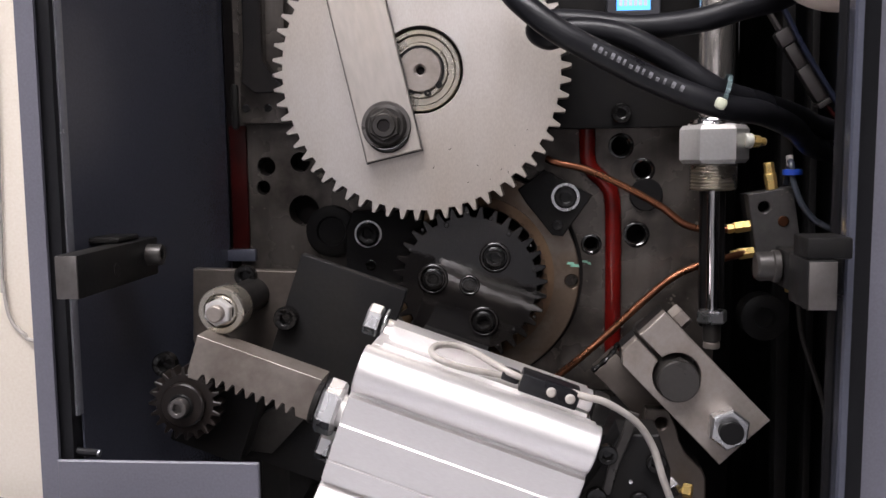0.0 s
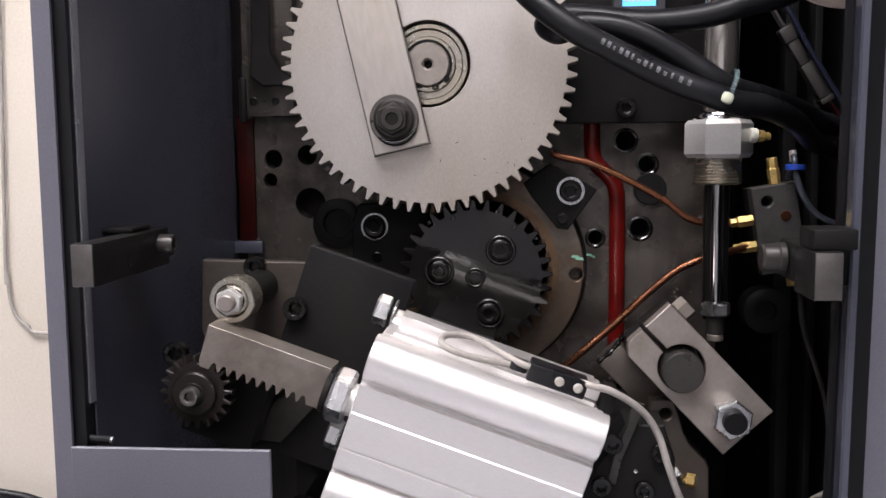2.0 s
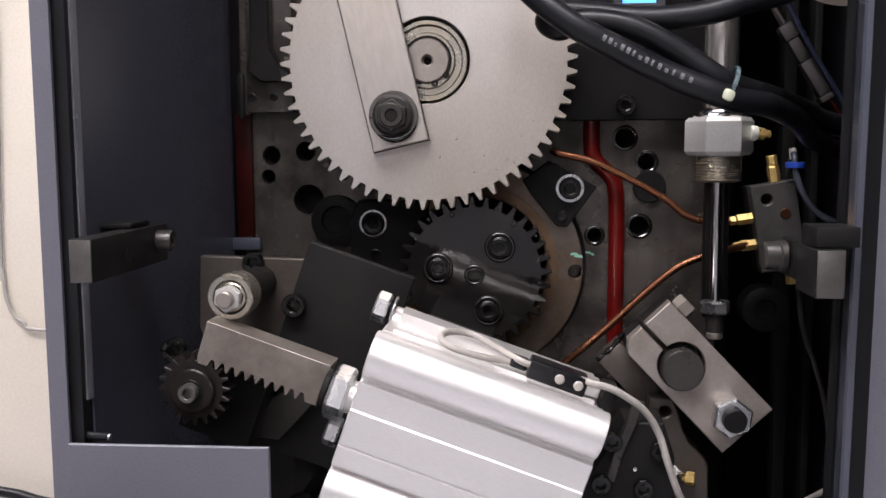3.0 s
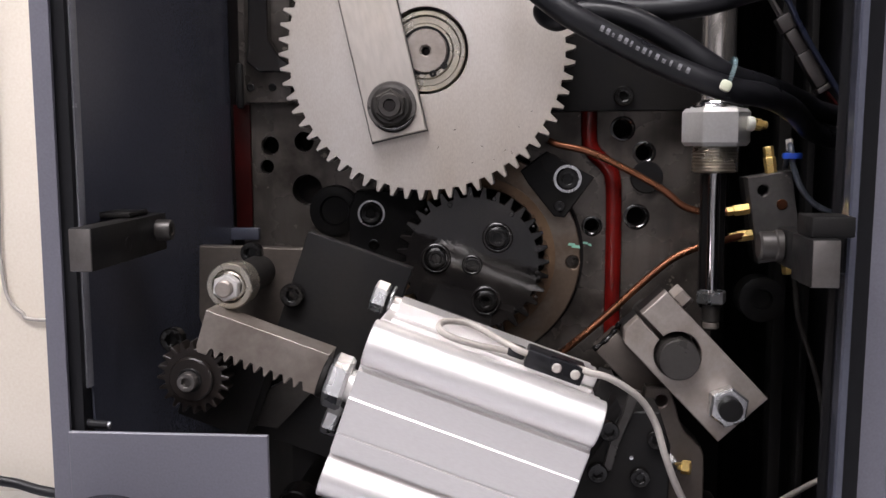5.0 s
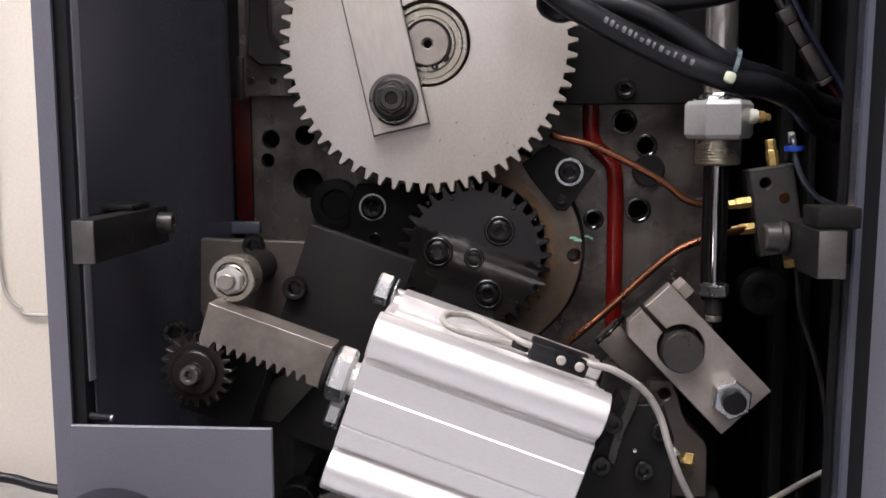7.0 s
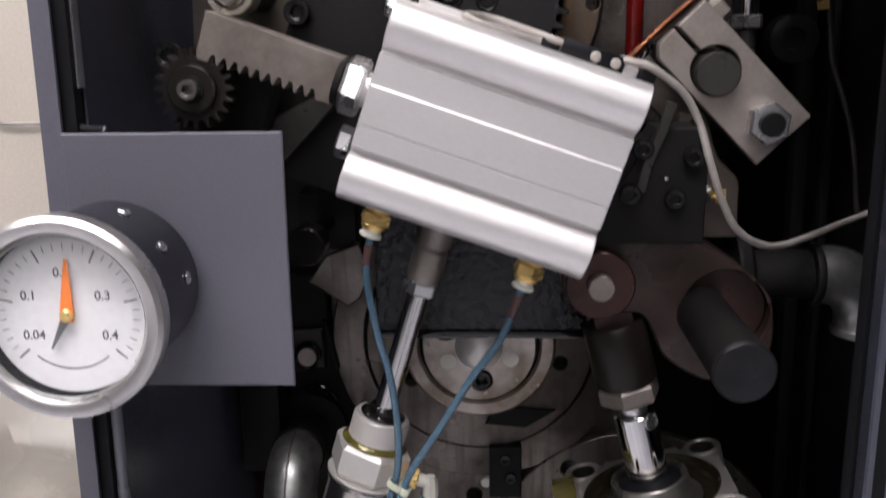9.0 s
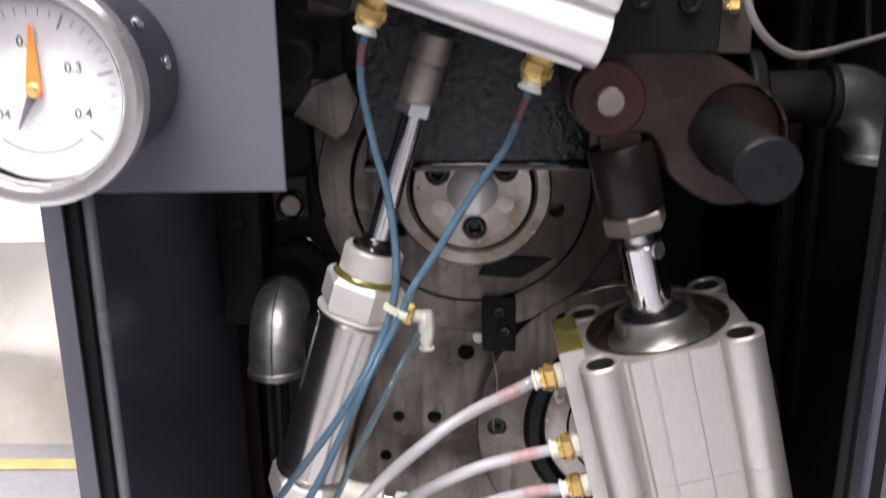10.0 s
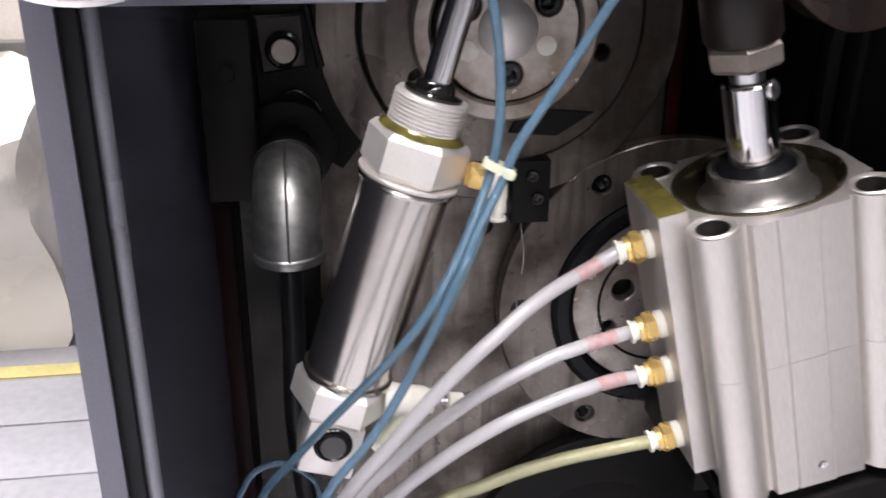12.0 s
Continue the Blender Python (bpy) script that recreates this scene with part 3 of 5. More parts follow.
# Thin black strips draw both oil and shade along the bar's edges.
for name, edge in (("oil_shade_edge", rect(0.0206, 0.0211, -0.0235, 0.30)), ("oil_shade_edge", rect(-0.0205, 0.0205, -0.0232, -0.0226)), ("oil_shade_edge", rect(-0.0208, -0.0206, -0.0235, 0.30))):
    part(name, prism(edge, 0.0078, (), 0.0), OIL, link_bar, "black line of oil and painted shade along the edge")
part("washer", prism(circle(0, 0, 0.0178, 48), 0.003, [circle(0, 0, 0.006, 20)], 0.0092, 0.0006), DARKSTEEL, link_bar, "dark steel washer")
part("flange", lathe([(0.0068, 0.0122), (0.0150, 0.0122), (0.0150, 0.0132), (0.0128, 0.0150), (0.0068, 0.0150)], 40), OXIDE, link_bar)
part("bolt", hex_nut(0.0118, 0.0151, 0.0225, 0.25), OXIDE, link_bar, "dark hexagon bolt head with a centre hole")
part("head_ring", lathe([(0.0042, 0.0226), (0.0046, 0.0240), (0.0078, 0.0240), (0.0088, 0.0226)], 32), OXIDE, link_bar)
part("socket", rod(0.0041, 0.0226, 0.0230), VOID, link_bar)
part("oil_film", sweep([(0.0170 * math.cos(radians(a)), 0.0170 * math.sin(radians(a)), 0.0110) for a in range(205, 336, 10)], lambda t: 0.0006 + 0.0020 * math.sin(math.pi * t), 12), OIL, link_bar, "wet black oil hanging under the bolt")
part("bolt_shaft", rod(0.0040, -0.006, 0.0190), BLACK, link_bar)

# small gear, black with oil
SX, SZ = 0.0172, 1.0786
pinion = thing("drive_pinion", out(SX, 0.786, SZ), "small oil-black driving gear bolted to the flange", "gear")
part("gear_disc", prism(gear_outline(32, 0.0578, 0.0502, 0.03), 0.036, (), 0, 0.0006), OIL, pinion)
for a, rr in ((172, 0.0275), (46, 0.0275), (-70, 0.0300)):
    bx, by = rr * math.cos(radians(a)), rr * math.sin(radians(a))
    part("counterbore", lathe([(0.0100 - 0.0016 * math.cos(q), 0.0362 + 0.0018 * math.sin(q)) for q in np.linspace(0, math.pi, 9)], 40), OIL, pinion, "", pose(bx, by, 0))
    socket_bolt(pinion, bx, by, 0.0362, 0.0078, 0.0035)
part("counterbore", lathe([(0.0066 - 0.0012 * math.cos(q), 0.0362 + 0.0013 * math.sin(q)) for q in np.linspace(0, math.pi, 9)], 32), OIL, pinion, "", pose(0.0, -0.001, 0))
socket_bolt(pinion, 0.0, -0.001, 0.0362, 0.0050, 0.0012)

for k in range(15):
    a = radians(150 - k * 19.7)
    rr = 0.0505 + 0.0035 * math.sin(k * 2.3)
    part("oil_drop", lathe([(0, 0.0), (0.0012 + 0.0004 * (k % 3), 0.0), (0.0009 + 0.0003 * (k % 3), 0.0007), (0, 0.0010)], 12), OIL, pinion, "", pose(rr * math.cos(a), rr * math.sin(a), 0.0361))

# dark retaining plates with ring-washered screws
ret = thing("retainer_plate", out(0.089, FACE - 0.0182, 1.141), "small black retaining plate with a bright ringed cap screw", "retaining plate")
part("plate", prism([(-0.036, 0.006), (-0.016, 0.021), (0.0205, 0.001), (-0.002, -0.030), (-0.010, -0.029), (-0.030, -0.004)], 0.010, (), 0, 0.0008), BLACK, ret)
part("washer", prism(circle(0, 0, 0.0107, 40), 0.0015, [circle(0, 0, 0.0086, 36)], 0.0102), ZINC, ret, "bright steel ring washer")
socket_bolt(ret, 0, 0, 0.0102, 0.0082, 0.006)
socket_bolt(ret, -0.006, -0.021, 0.0102, 0.0042, 0.002)
part("hole", lathe([(0.0058, 0.0103), (0.0072, 0.0106), (0.0072, 0.0102)], 24), VOID, ret, "", pose(-0.013, 0.012, 0))
ret2 = thing("retainer_plate", out(-0.0640, FACE, 1.1135), "black retaining block with a ringed cap screw", "retaining plate")
part("plate", prism([(-0.012, 0.018), (0.045, 0.018), (0.034, -0.05), (-0.010, -0.05), (-0.018, -0.03), (-0.018, 0.004)], 0.0220, (), 0.0003, 0.001), BLACK, ret2)
part("washer", prism(circle(0, 0, 0.0107, 40), 0.0015, [circle(0, 0, 0.0094, 36)], 0.0224), ZINC, ret2, "dull steel ring washer")
socket_bolt(ret2, 0, 0, 0.0224, 0.0085, 0.005)
socket_bolt(ret2, 0.0015, -0.0245, 0.0224, 0.0042, 0.001)
part("boss", lathe([(0, 0.0003), (0.0205, 0.0003), (0.0205, 0.007), (0.019, 0.008), (0.012, 0.008), (0.011, 0.004), (0, 0.004)], 40), BLACK, ret2, "oily round boss", pose(-0.0325, 0.001, 0))

# black cover block above
cover = thing("cover_block", out(0.0, FACE, 0.0), "matt black cover block with cap screws", "cover")
part("block", box(0.060, 0.215, 1.1925, 1.42, 0.0003, 0.020, 0.0012), BLACK, cover)
socket_bolt(cover, 0.131, 1.2035, 0.0202, 0.0078, 0.006)
part("step", box(-0.165, -0.128, 1.201, 1.42, 0.0003, 0.014, 0.001), PLATE, cover)
part("slot", box(-0.1715, -0.1655, 1.196, 1.232, 0.0145, 0.020, 0.0025), BLACK, cover)
part("lever_foot", prism([(-0.157, 1.45), (-0.142, 1.45), (-0.1425, 1.250), (-0.134, 1.236), (-0.126, 1.2300), (-0.128, 1.2240), (-0.150, 1.2240), (-0.160, 1.232), (-0.158, 1.26)], 0.012, (), 0.0145, 0.001), OIL, cover)
for x, z in ((-0.1605, 1.213), (-0.143, 1.213)):
    socket_bolt(cover, x, z, 0.0142, 0.0032, 0.001)

# small panel meter with blue display
meter = thing("panel_meter", out(0.139, FACE - 0.0205, 1.2935), "black panel meter with a lit blue display", "panel meter")
part("case", prism(rect(-0.0195, 0.0195, -0.0215, 0.02), 0.012, [rect(-0.0125, 0.0125, -0.0155, 0.0)], 0, 0.001), DISPLAY, meter)
part("screen", box(-0.0124, 0.0124, -0.0154, -0.0001, 0.006, 0.0085), SCREEN, meter)
for k in range(6):
    part("digit_bar", box(-0.0105 + k * 0.0036, -0.0080 + k * 0.0036, -0.012, -0.005, 0.0087, 0.0089), DIAL, meter)

# ---- pneumatic cylinders ----
def block_outline(s=1.0, lug_r=0.0125):
    """Cross-section of a profiled square cylinder: four round lugs with recessed grooved flats between."""
    side = [(-0.0252, 0.0405), (-0.0236, 0.0405), (-0.0228, 0.0441), (-0.0082, 0.0441), (-0.0074, 0.0449), (0.0108, 0.0449), (0.0112, 0.0440), (0.0120, 0.0440), (0.0124, 0.0449), (0.0225, 0.0449), (0.0236, 0.0405), (0.0252, 0.0405)]
    corner = [(0.037 + lug_r * math.cos(radians(a)), 0.037 + lug_r * math.sin(radians(a))) for a in np.linspace(151.4, -61.4, 24)]
    pts = []
    for k in range(4):
        a = -k * math.pi / 2
        for x, d in side + corner:
            # (x, d): along the side and outwards; the first side faces local -y
            px, py = -x, -d
            pts.append((s * (px * math.cos(a) - py * math.sin(a)), s * (px * math.sin(a) + py * math.cos(a))))
    return pts


def fitting(parent, x, y, z, s=1.0, collar=True):
    """Push-in fitting on the -x side of a cylinder: brass hexagon, turned neck and white release ring."""
    m = pose(x, y, z, 0, -90, 0)
    f = part("push_fitting", hex_nut(0.0074 * s, 0.0040 * s, 0.0092 * s, 0.3), BRASS, parent, "brass push-in fitting", m)
    part("collar", lathe([(0, 0), (0.0064 * s, 0), (0.0064 * s, 0.0030 * s), (0.0052 * s, 0.0039 * s), (0, 0.0039 * s)], 24), NYLON if collar else BRASS, f)
    part("neck", lathe([(0, 0.0093 * s), (0.0056 * s, 0.0093 * s), (0.0060 * s, 0.0100 * s), (0.0056 * s, 0.0118 * s), (0, 0.0118 * s)], 24), BRASS, f)
    part("release_ring", lathe([(0.0030, 0.0119 * s), (0.0044 * s, 0.0119 * s), (0.0044 * s, 0.0140 * s), (0.0054 * s, 0.0144 * s), (0.0054 * s, 0.0158 * s), (0.0030, 0.0158 * s)], 24), NYLON, f)
    return f


# cylinder that drives the rack, lying at a slant
AX, AY, AZ, AH, AS = 0.0208, 0.586, 1.003, 0.0665, 1.06
A_TURN = -70.5
a_m = pose(AX, AY, AZ, 0, A_TURN, 0)
cyl_a = thing("compact_cylinder", a_m, "silver anodised compact pneumatic cylinder mounted at a slant", "pneumatic cylinder", "pneumatic cylinders")
part("body", prism(block_outline(AS), 2 * AH, [circle(x * AS, y * AS, 0.0062, 20) for x in (-0.037, 0.037) for y in (-0.037, 0.037)], -AH, 0.0006), ALU, cyl_a)
part("port_rail", box(-0.0565, -0.0470, -0.022, 0.022, -AH + 0.003, AH - 0.005, 0.0008), ALU, cyl_a)
part("sensor_rail", prism([(0.0448, -0.012), (0.0500, -0.012), (0.0500, -0.004), (0.0480, -0.004), (0.0480, 0.010), (0.0560, 0.010), (0.0560, 0.030), (0.0448, 0.030)], 2 * AH - 0.012, (), -AH + 0.006), ALU, cyl_a)
fitting(cyl_a, -0.0567, -0.004, AH - 0.021, s=1.2, collar=False)
fitting(cyl_a, -0.0567, -0.004, -AH + 0.022, s=1.2, collar=False)
part("piston_rod", rod(0.0100, AH, AH + 0.0178), SATIN, cyl_a)
part("rod_nut", hex_nut(0.0166, AH + 0.0065, AH + 0.0185, 0.25), ZINC, cyl_a)
for x, y, drop in ((0.0490, 0.037, 0.004), (-0.037, 0.037, 0.0)):
    part("tie_nut", hex_nut(0.0100, AH + 0.008 - drop, AH + 0.017 - drop, 0.2), ZINC, cyl_a, "", pose(x, y, 0))
    part("tie_washer", rod(0.0098, AH + 0.0002, AH + 0.0018), ZINC, cyl_a, "", pose(x, y, 0))
    part("tie_rod", rod(0.0045, AH + 0.0002, AH + 0.009), BLACK, cyl_a, "", pose(x, y, 0))
sens = part("reed_switch", box(0.0503, 0.0608, -0.0165, 0.002, -0.053, -0.019, 0.001), RUBBER, cyl_a, "black reed switch")
for z in (-0.037, -0.048):
    part("screw", rod(0.0028, 0, 0.0022), CABLE, sens, "small pale screw", pose(0.0562, -0.0167, z, 90))
part("plug", box(0.0522, 0.0586, -0.0130, -0.0020, -0.0185, -0.0080, 0.0015), RUBBER, sens, "small black plug")
part("end_bracket", box(0.0465, 0.0600, -0.012, 0.010, -0.0715, -0.0630, 0.001), BLACK, sens)
part("clamp", box(0.0503, 0.058, -0.008, 0.006, -0.062, -0.051, 0.001), ALU, sens)

# rack on its rod
rack = thing("gear_rack", pose(AX, AY, AZ, 0, A_TURN, 0) @ pose(-0.0006, 0.016, AH + 0.0232), "brown-grey steel gear rack on the piston rod", "rack")
teeth = []
PITCH = 0.0064
nt_ = 10
for k in range(nt_):
    z = 0.004 + k * PITCH
    teeth += [(-0.016, z - 0.0006), (-0.0112, z + 0.0013), (-0.0112, z + 0.0029), (-0.016, z + 0.0046)]
rack_outline = [(-0.014, 0.0)] + [(x + 0.002, z + 0.005) for x, z in teeth] + [(-0.014, 0.0770), (-0.010, 0.0785), (0.0125, 0.0792), (0.0125, 0.0)]
part("rack_bar", prism([(z, x) for x, z in rack_outline], 0.022, (), -0.011, 0.0003), RACKBAR, rack, "", Matrix(((0, 1, 0, 0), (0, 0, 1, 0), (1, 0, 0, 0), (0, 0, 0, 1))))

part("collar", rod(0.0125, -0.0040, -0.0004, 0.0006), BLACK, rack, "black lock ring", pose(0, -0.016, 0))

# pinion that the rack turns
pin2 = thing("rack_pinion", out(-0.1445, 0.598, 1.0285), "small dark toothed pinion with a socket screw", "gear")
part("gear_disc", prism(gear_outline(20, 0.0225, 0.0180), 0.012, (), -0.006, 0.0005), SLEEVE, pin2)
part("hub", rod(0.0135, 0.006, 0.011, 0.001), SLEEVE, pin2)
part("washer", rod(0.0075, 0.011, 0.0125), BLACK, pin2)
socket_bolt(pin2, 0, 0, 0.0125, 0.0058, 0.006, DARKSTEEL, "screw", "bright socket screw")
part("axle", rod(0.010, -0.075, -0.006), BLACK, pin2)

# guide roller on its stud
roll = thing("guide_roller", out(-0.126, 0.62, 1.082), "steel ball bearing guide roller on a black stud", "roller")
part("outer_race", lathe([(0.0108, -0.010), (0.0138, -0.010), (0.0145, -0.009), (0.0145, 0.009), (0.0138, 0.010), (0.0108, 0.010)], 40), RACE, roll)
part("seal", lathe([(0.0080, -0.0095), (0.0107, -0.0095), (0.0107, 0.0086), (0.0100, 0.0092), (0.0092, 0.0086), (0.0080, 0.0090)], 40), RACE, roll, "pale bearing shield")
part("nut", hex_nut(0.0088, 0.010, 0.0175, 0.4), SATIN, roll)
part("stud_end", rod(0.0052, 0.010, 0.0225), RACK, roll)
part("stud", rod(0.0112, -0.061, -0.0098), BLACK, roll, "black stud")
part("stud_shoulder", rod(0.0108, -0.066, -0.0612), GRIME, roll, "brownish rubbed end of the stud")
rp = thing("roller_bracket", out(0, 0.685, 0), "worn steel bracket plate carrying the guide roller", "bracket")
part("plate", prism([(-0.168, 1.0995), (-0.090, 1.0975), (-0.092, 1.060), (-0.118, 1.020), (-0.160, 1.020), (-0.170, 1.05)], 0.010, (), -0.004, 0.0008), GRIME, rp)
socket_bolt(rp, -0.130, 1.095, 0.0062, 0.0075, 0.006)
part("support", box(-0.150, -0.10, 1.03, 1.08, -0.121, -0.0045), BLACK, rp)

# dark slanted mounting plate of the rack drive
mp = thing("drive_bracket", pose(AX, 0.660, AZ, 0, A_TURN, 0), "black mounting plate of the slanted cylinder", "bracket")
part("plate", box(-0.075, 0.067, -0.004, 0.006, 0.064, 0.137, 0.0008), BLACK, mp)
part("rear_plate", box(-0.045, 0.030, -0.004, 0.006, -0.060, 0.0638, 0.0008), BLACK, mp)
part("spacer", box(-0.030, 0.030, -0.0275, -0.0042, -0.04, 0.04), BLACK, mp)
part("post", box(-0.02, 0.03, 0.0062, 0.146, 0.0, 0.05), BLACK, mp)
part("screw", socket_head(0.008, 0.007), BOLT, mp, "", pose(0.0240, -0.0042, 0.1330, 90))
part("screw", socket_head(0.008, 0.007), BOLT, mp, "", pose(-0.055, -0.0042, 0.1390, 90))
part("lower_plate", prism([(-0.1294, 0.9828), (-0.112, 1.008), (-0.0740, 1.0260), (-0.0720, 1.0180), (-0.1080, 0.9800)], 0.006, (), 0, 0.0006), OXIDE, mp, "dark plate under the rack", pose(AX, 0.660, AZ, 0, A_TURN, 0).inverted() @ out(0, 0.6540, 0))
part("block_screw", socket_head(0.0078, 0.007), BOLT, mp, "", pose(AX, 0.660, AZ, 0, A_TURN, 0).inverted() @ out(-0.1668, 0.6235, 1.0462))
part("pinion_block", box(-0.070, -0.008, -0.035, -0.0042, 0.128, 0.176, 0.002), BLACK, mp)

# upright cylinder with four ports
B_TILT = -13.65
b_m = pose(0.1268, 0.6605, 0.7557, 0, B_TILT, 0)
cyl_b = thing("compact_cylinder", b_m, "large silver profiled pneumatic cylinder with four tube ports", "pneumatic cylinder", "pneumatic cylinders")
BL, BS = 0.174, 1.157
lug = 0.037 * BS
bores = [circle(x, y, 0.0088, 24) for x in (-lug, lug) for y in (-lug, lug)]
mouth = [circle(0, 0, 0.0462, 64)]
part("body", prism(block_outline(BS, 0.0116), BL / 2 - 0.0001, bores + mouth, -BL / 2 + 0.0001, 0.0), ALU_B, cyl_b)
part("lower_body", prism(block_outline(BS, 0.0116), BL / 2 - 0.0002, bores, -BL, 0.0), ALU_B, cyl_b)
for x in (-lug, lug):
    for y in (-lug, lug):
        part("lug_rim", lathe([(0.0089, 0.0003), (0.0126, 0.0003), (0.0128, 0.0010), (0.0120, 0.0017), (0.0100, 0.0008), (0.0090, -0.001)], 28), ALU_B, cyl_b, "", pose(x, y, 0))
        # Added dark sleeve puts the shade inside the bore into colour.
        part("lug_bore", lathe([(0.0087, 0.0006), (0.0080, 0.0006), (0.0080, -0.02), (0, -0.02)], 24), OXIDE, cyl_b, "dark liner painting the shade of the screw bore", pose(x, y, 0))
part("cap_dish", lathe([(0.0461, -0.012), (0.0461, 0.0010), (0.0452, 0.0016), (0.0444, 0.0008), (0.0428, -0.0050), (0.0405, -0.0068), (0.0330, -0.0072), (0.0330, -0.012)], 72), OILDISH, cyl_b, "dark oily dish")
part("end_cap", lathe([(0.0328, -0.012), (0.0328, -0.0070), (0.0312, -0.0062), (0.0288, -0.0035), (0.0270, 0.0010), (0.0260, 0.0065), (0.0256, 0.0088), (0.0246, 0.0096), (0.0228, 0.0094), (0.0218, 0.0060), (0, 0.0055)], 72), TURNED, cyl_b, "polished flared end cap")
part("rod_seal", lathe([(0.0140, 0.0057), (0.0214, 0.0062), (0.0210, 0.0082), (0.0180, 0.0096), (0.0156, 0.0112), (0.0140, 0.0118)], 40), RUBBER, cyl_b)
part("piston_rod", rod(0.0138, 0.0057, 0.0565, 0.0012, 40), CHROME, cyl_b)
flat_m = pose(0, 0, 0.0515, 0, 0, -50) @ pose(0.0126, 0, 0, 0, 90, 0)
part("wrench_flat", lathe([(0, 0.0016), (0.0046, 0.0016), (0.0052, 0.0020), (0.0056, 0.0014), (0.0056, 0.0)], 28), ZINC, cyl_b, "milled wrench flat on the rod", flat_m)
part("rod_thread", rod(0.0092, 0.0565, 0.0660), ZINC, cyl_b)
part("jam_nut", hex_nut(0.0205, 0.0650, 0.0785, 0.2), RACK, cyl_b)
part("rod_sleeve", lathe([(0, 0.0787), (0.0190, 0.0787), (0.0204, 0.0808), (0.0204, 0.1190), (0.0192, 0.1210), (0, 0.1210)], 48), SLEEVE, cyl_b, "black round rod clevis")
part("clevis_fork", box(-0.012, 0.012, -0.010, 0.004, 0.1212, 0.158), BROWN, cyl_b)
part("side_rail", box(-0.0660, -0.0497, -0.0285, 0.0285, -BL + 0.0105, 0.0060, 0.0008), ALU_B, cyl_b)
part("oily_rail_top", box(-0.0656, -0.0500, -0.0280, 0.0280, 0.0062, 0.0070, 0.0004), OILFILM, cyl_b, "yellowish oil-stained rail top")
part("set_screw", lathe([(0.0022, 0), (0.0030, 0.0004), (0.0018, 0.0002), (0, -0.002)], 16), ZINC, cyl_b, "", pose(0.0015, -0.0521, -0.161, 90))
part("foot_screw", rod(0.008, -BL - 0.0122, -BL), ZINC, cyl_b, "", pose(-0.006, -0.03, 0))
PORTS = (0.0168, 0.0684, 0.0994, 0.1470)
for d in PORTS:
    fitting(cyl_b, -0.0661, -0.0085, -d, s=1.25)
part("foot", box(-0.05, 0.05, -0.05, 0.05, -BL - 0.03, -BL - 0.0125), BLACK, cyl_b)
solo("cylinder_bracket", box(-0.05, 0.05, 0.0, 0.11, -0.01, 0.03, 0.002), BLACK, pose(0.18, 0.69, 0.53), "black bracket holding the lower end of the cylinder", "bracket")

# round cylinder hanging between clevis and foot
C_TOP, C_PIV = Vector((-0.026, 0.656, 0.897)), Vector((-0.112, 0.656, 0.614))
c_dir = (C_TOP - C_PIV).normalized()
c_len = (C_TOP - C_PIV).length
c_m = pose(*C_PIV, 0, math.degrees(math.atan2(c_dir.x, c_dir.z)), 0)
cyl_c = thing("round_cylinder", c_m, "round stainless pneumatic cylinder with threaded aluminium nose", "pneumatic cylinder", "pneumatic cylinders")
CT = 0.158
part("tube", lathe([(0.0, 0.03), (0.0235, 0.03), (0.0235, CT), (0, CT)], 56), STAINLESS, cyl_c)
part("lower_cap", hex_nut(0.0282, 0.0180, 0.0400, math.radians(232)), ALU_CAP, cyl_c)
part("seam", lathe([(0.0236, 0.0402), (0.0252, 0.0402), (0.0257, 0.0415), (0.0252, 0.0430), (0.0236, 0.0430)], 56), STAINLESS, cyl_c)
part("clevis", box(-0.0155, 0.0155, -0.021, 0.021, -0.015, 0.0178, 0.0012), ALU_CAP, cyl_c)
part("upper_cap", lathe([(0.0, CT), (0.0240, CT), (0.0262, CT + 0.0010), (0.0266, CT + 0.0024), (0.0262, CT + 0.0030), (0, CT + 0.0030)], 48), ALU_CAP, cyl_c)
part("cap_hexagon", hex_nut(0.0270, CT + 0.0031, CT + 0.0262, math.radians(227)), ALU_CAP, cyl_c, "pale hexagonal cap")
part("seam", lathe([(0.0236, CT - 0.0032), (0.0252, CT - 0.0032), (0.0257, CT - 0.0016), (0.0252, CT - 0.0002), (0.0236, CT - 0.0002)], 56), STAINLESS, cyl_c)
part("oil_film", lathe([(0.0180, CT + 0.0263), (0.0225, CT + 0.0263), (0.0215, CT + 0.0270), (0.0196, CT + 0.0290), (0.0190, CT + 0.0300)], 40), OILFILM, cyl_c, "yellowish oil round the thread")
thread = [(0.0, CT + 0.0267)]
for k in range(9):
    z = CT + 0.0267 + k * 0.0020
    thread += [(0.0180, z), (0.0192, z + 0.0007), (0.0192, z + 0.0012), (0.0180, z + 0.0019)]
zt = CT + 0.0267 + 0.018
part("nose_thread", lathe(thread + [(0.0185, zt), (0.0180, zt + 0.001), (0.0135, zt + 0.001), (0.0125, zt - 0.003), (0, zt - 0.003)], 48), ALU_CAP, cyl_c, "pale threaded nose")
part("rod_seal", lathe([(0.0074, zt - 0.0028), (0.0150, zt + 0.0011), (0.0152, zt + 0.0026), (0.0135, zt + 0.0034), (0.0105, zt + 0.0040), (0.0098, zt + 0.0075), (0.0090, zt + 0.0085), (0.0074, zt + 0.0085)], 40), OIL, cyl_c)
part("piston_rod", rod(0.0073, zt - 0.002, c_len + 0.004), CHROME, cyl_c)
part("jam_nut", hex_nut(0.0120, c_len - 0.004, c_len + 0.005, 0.3), ZINC, cyl_c)
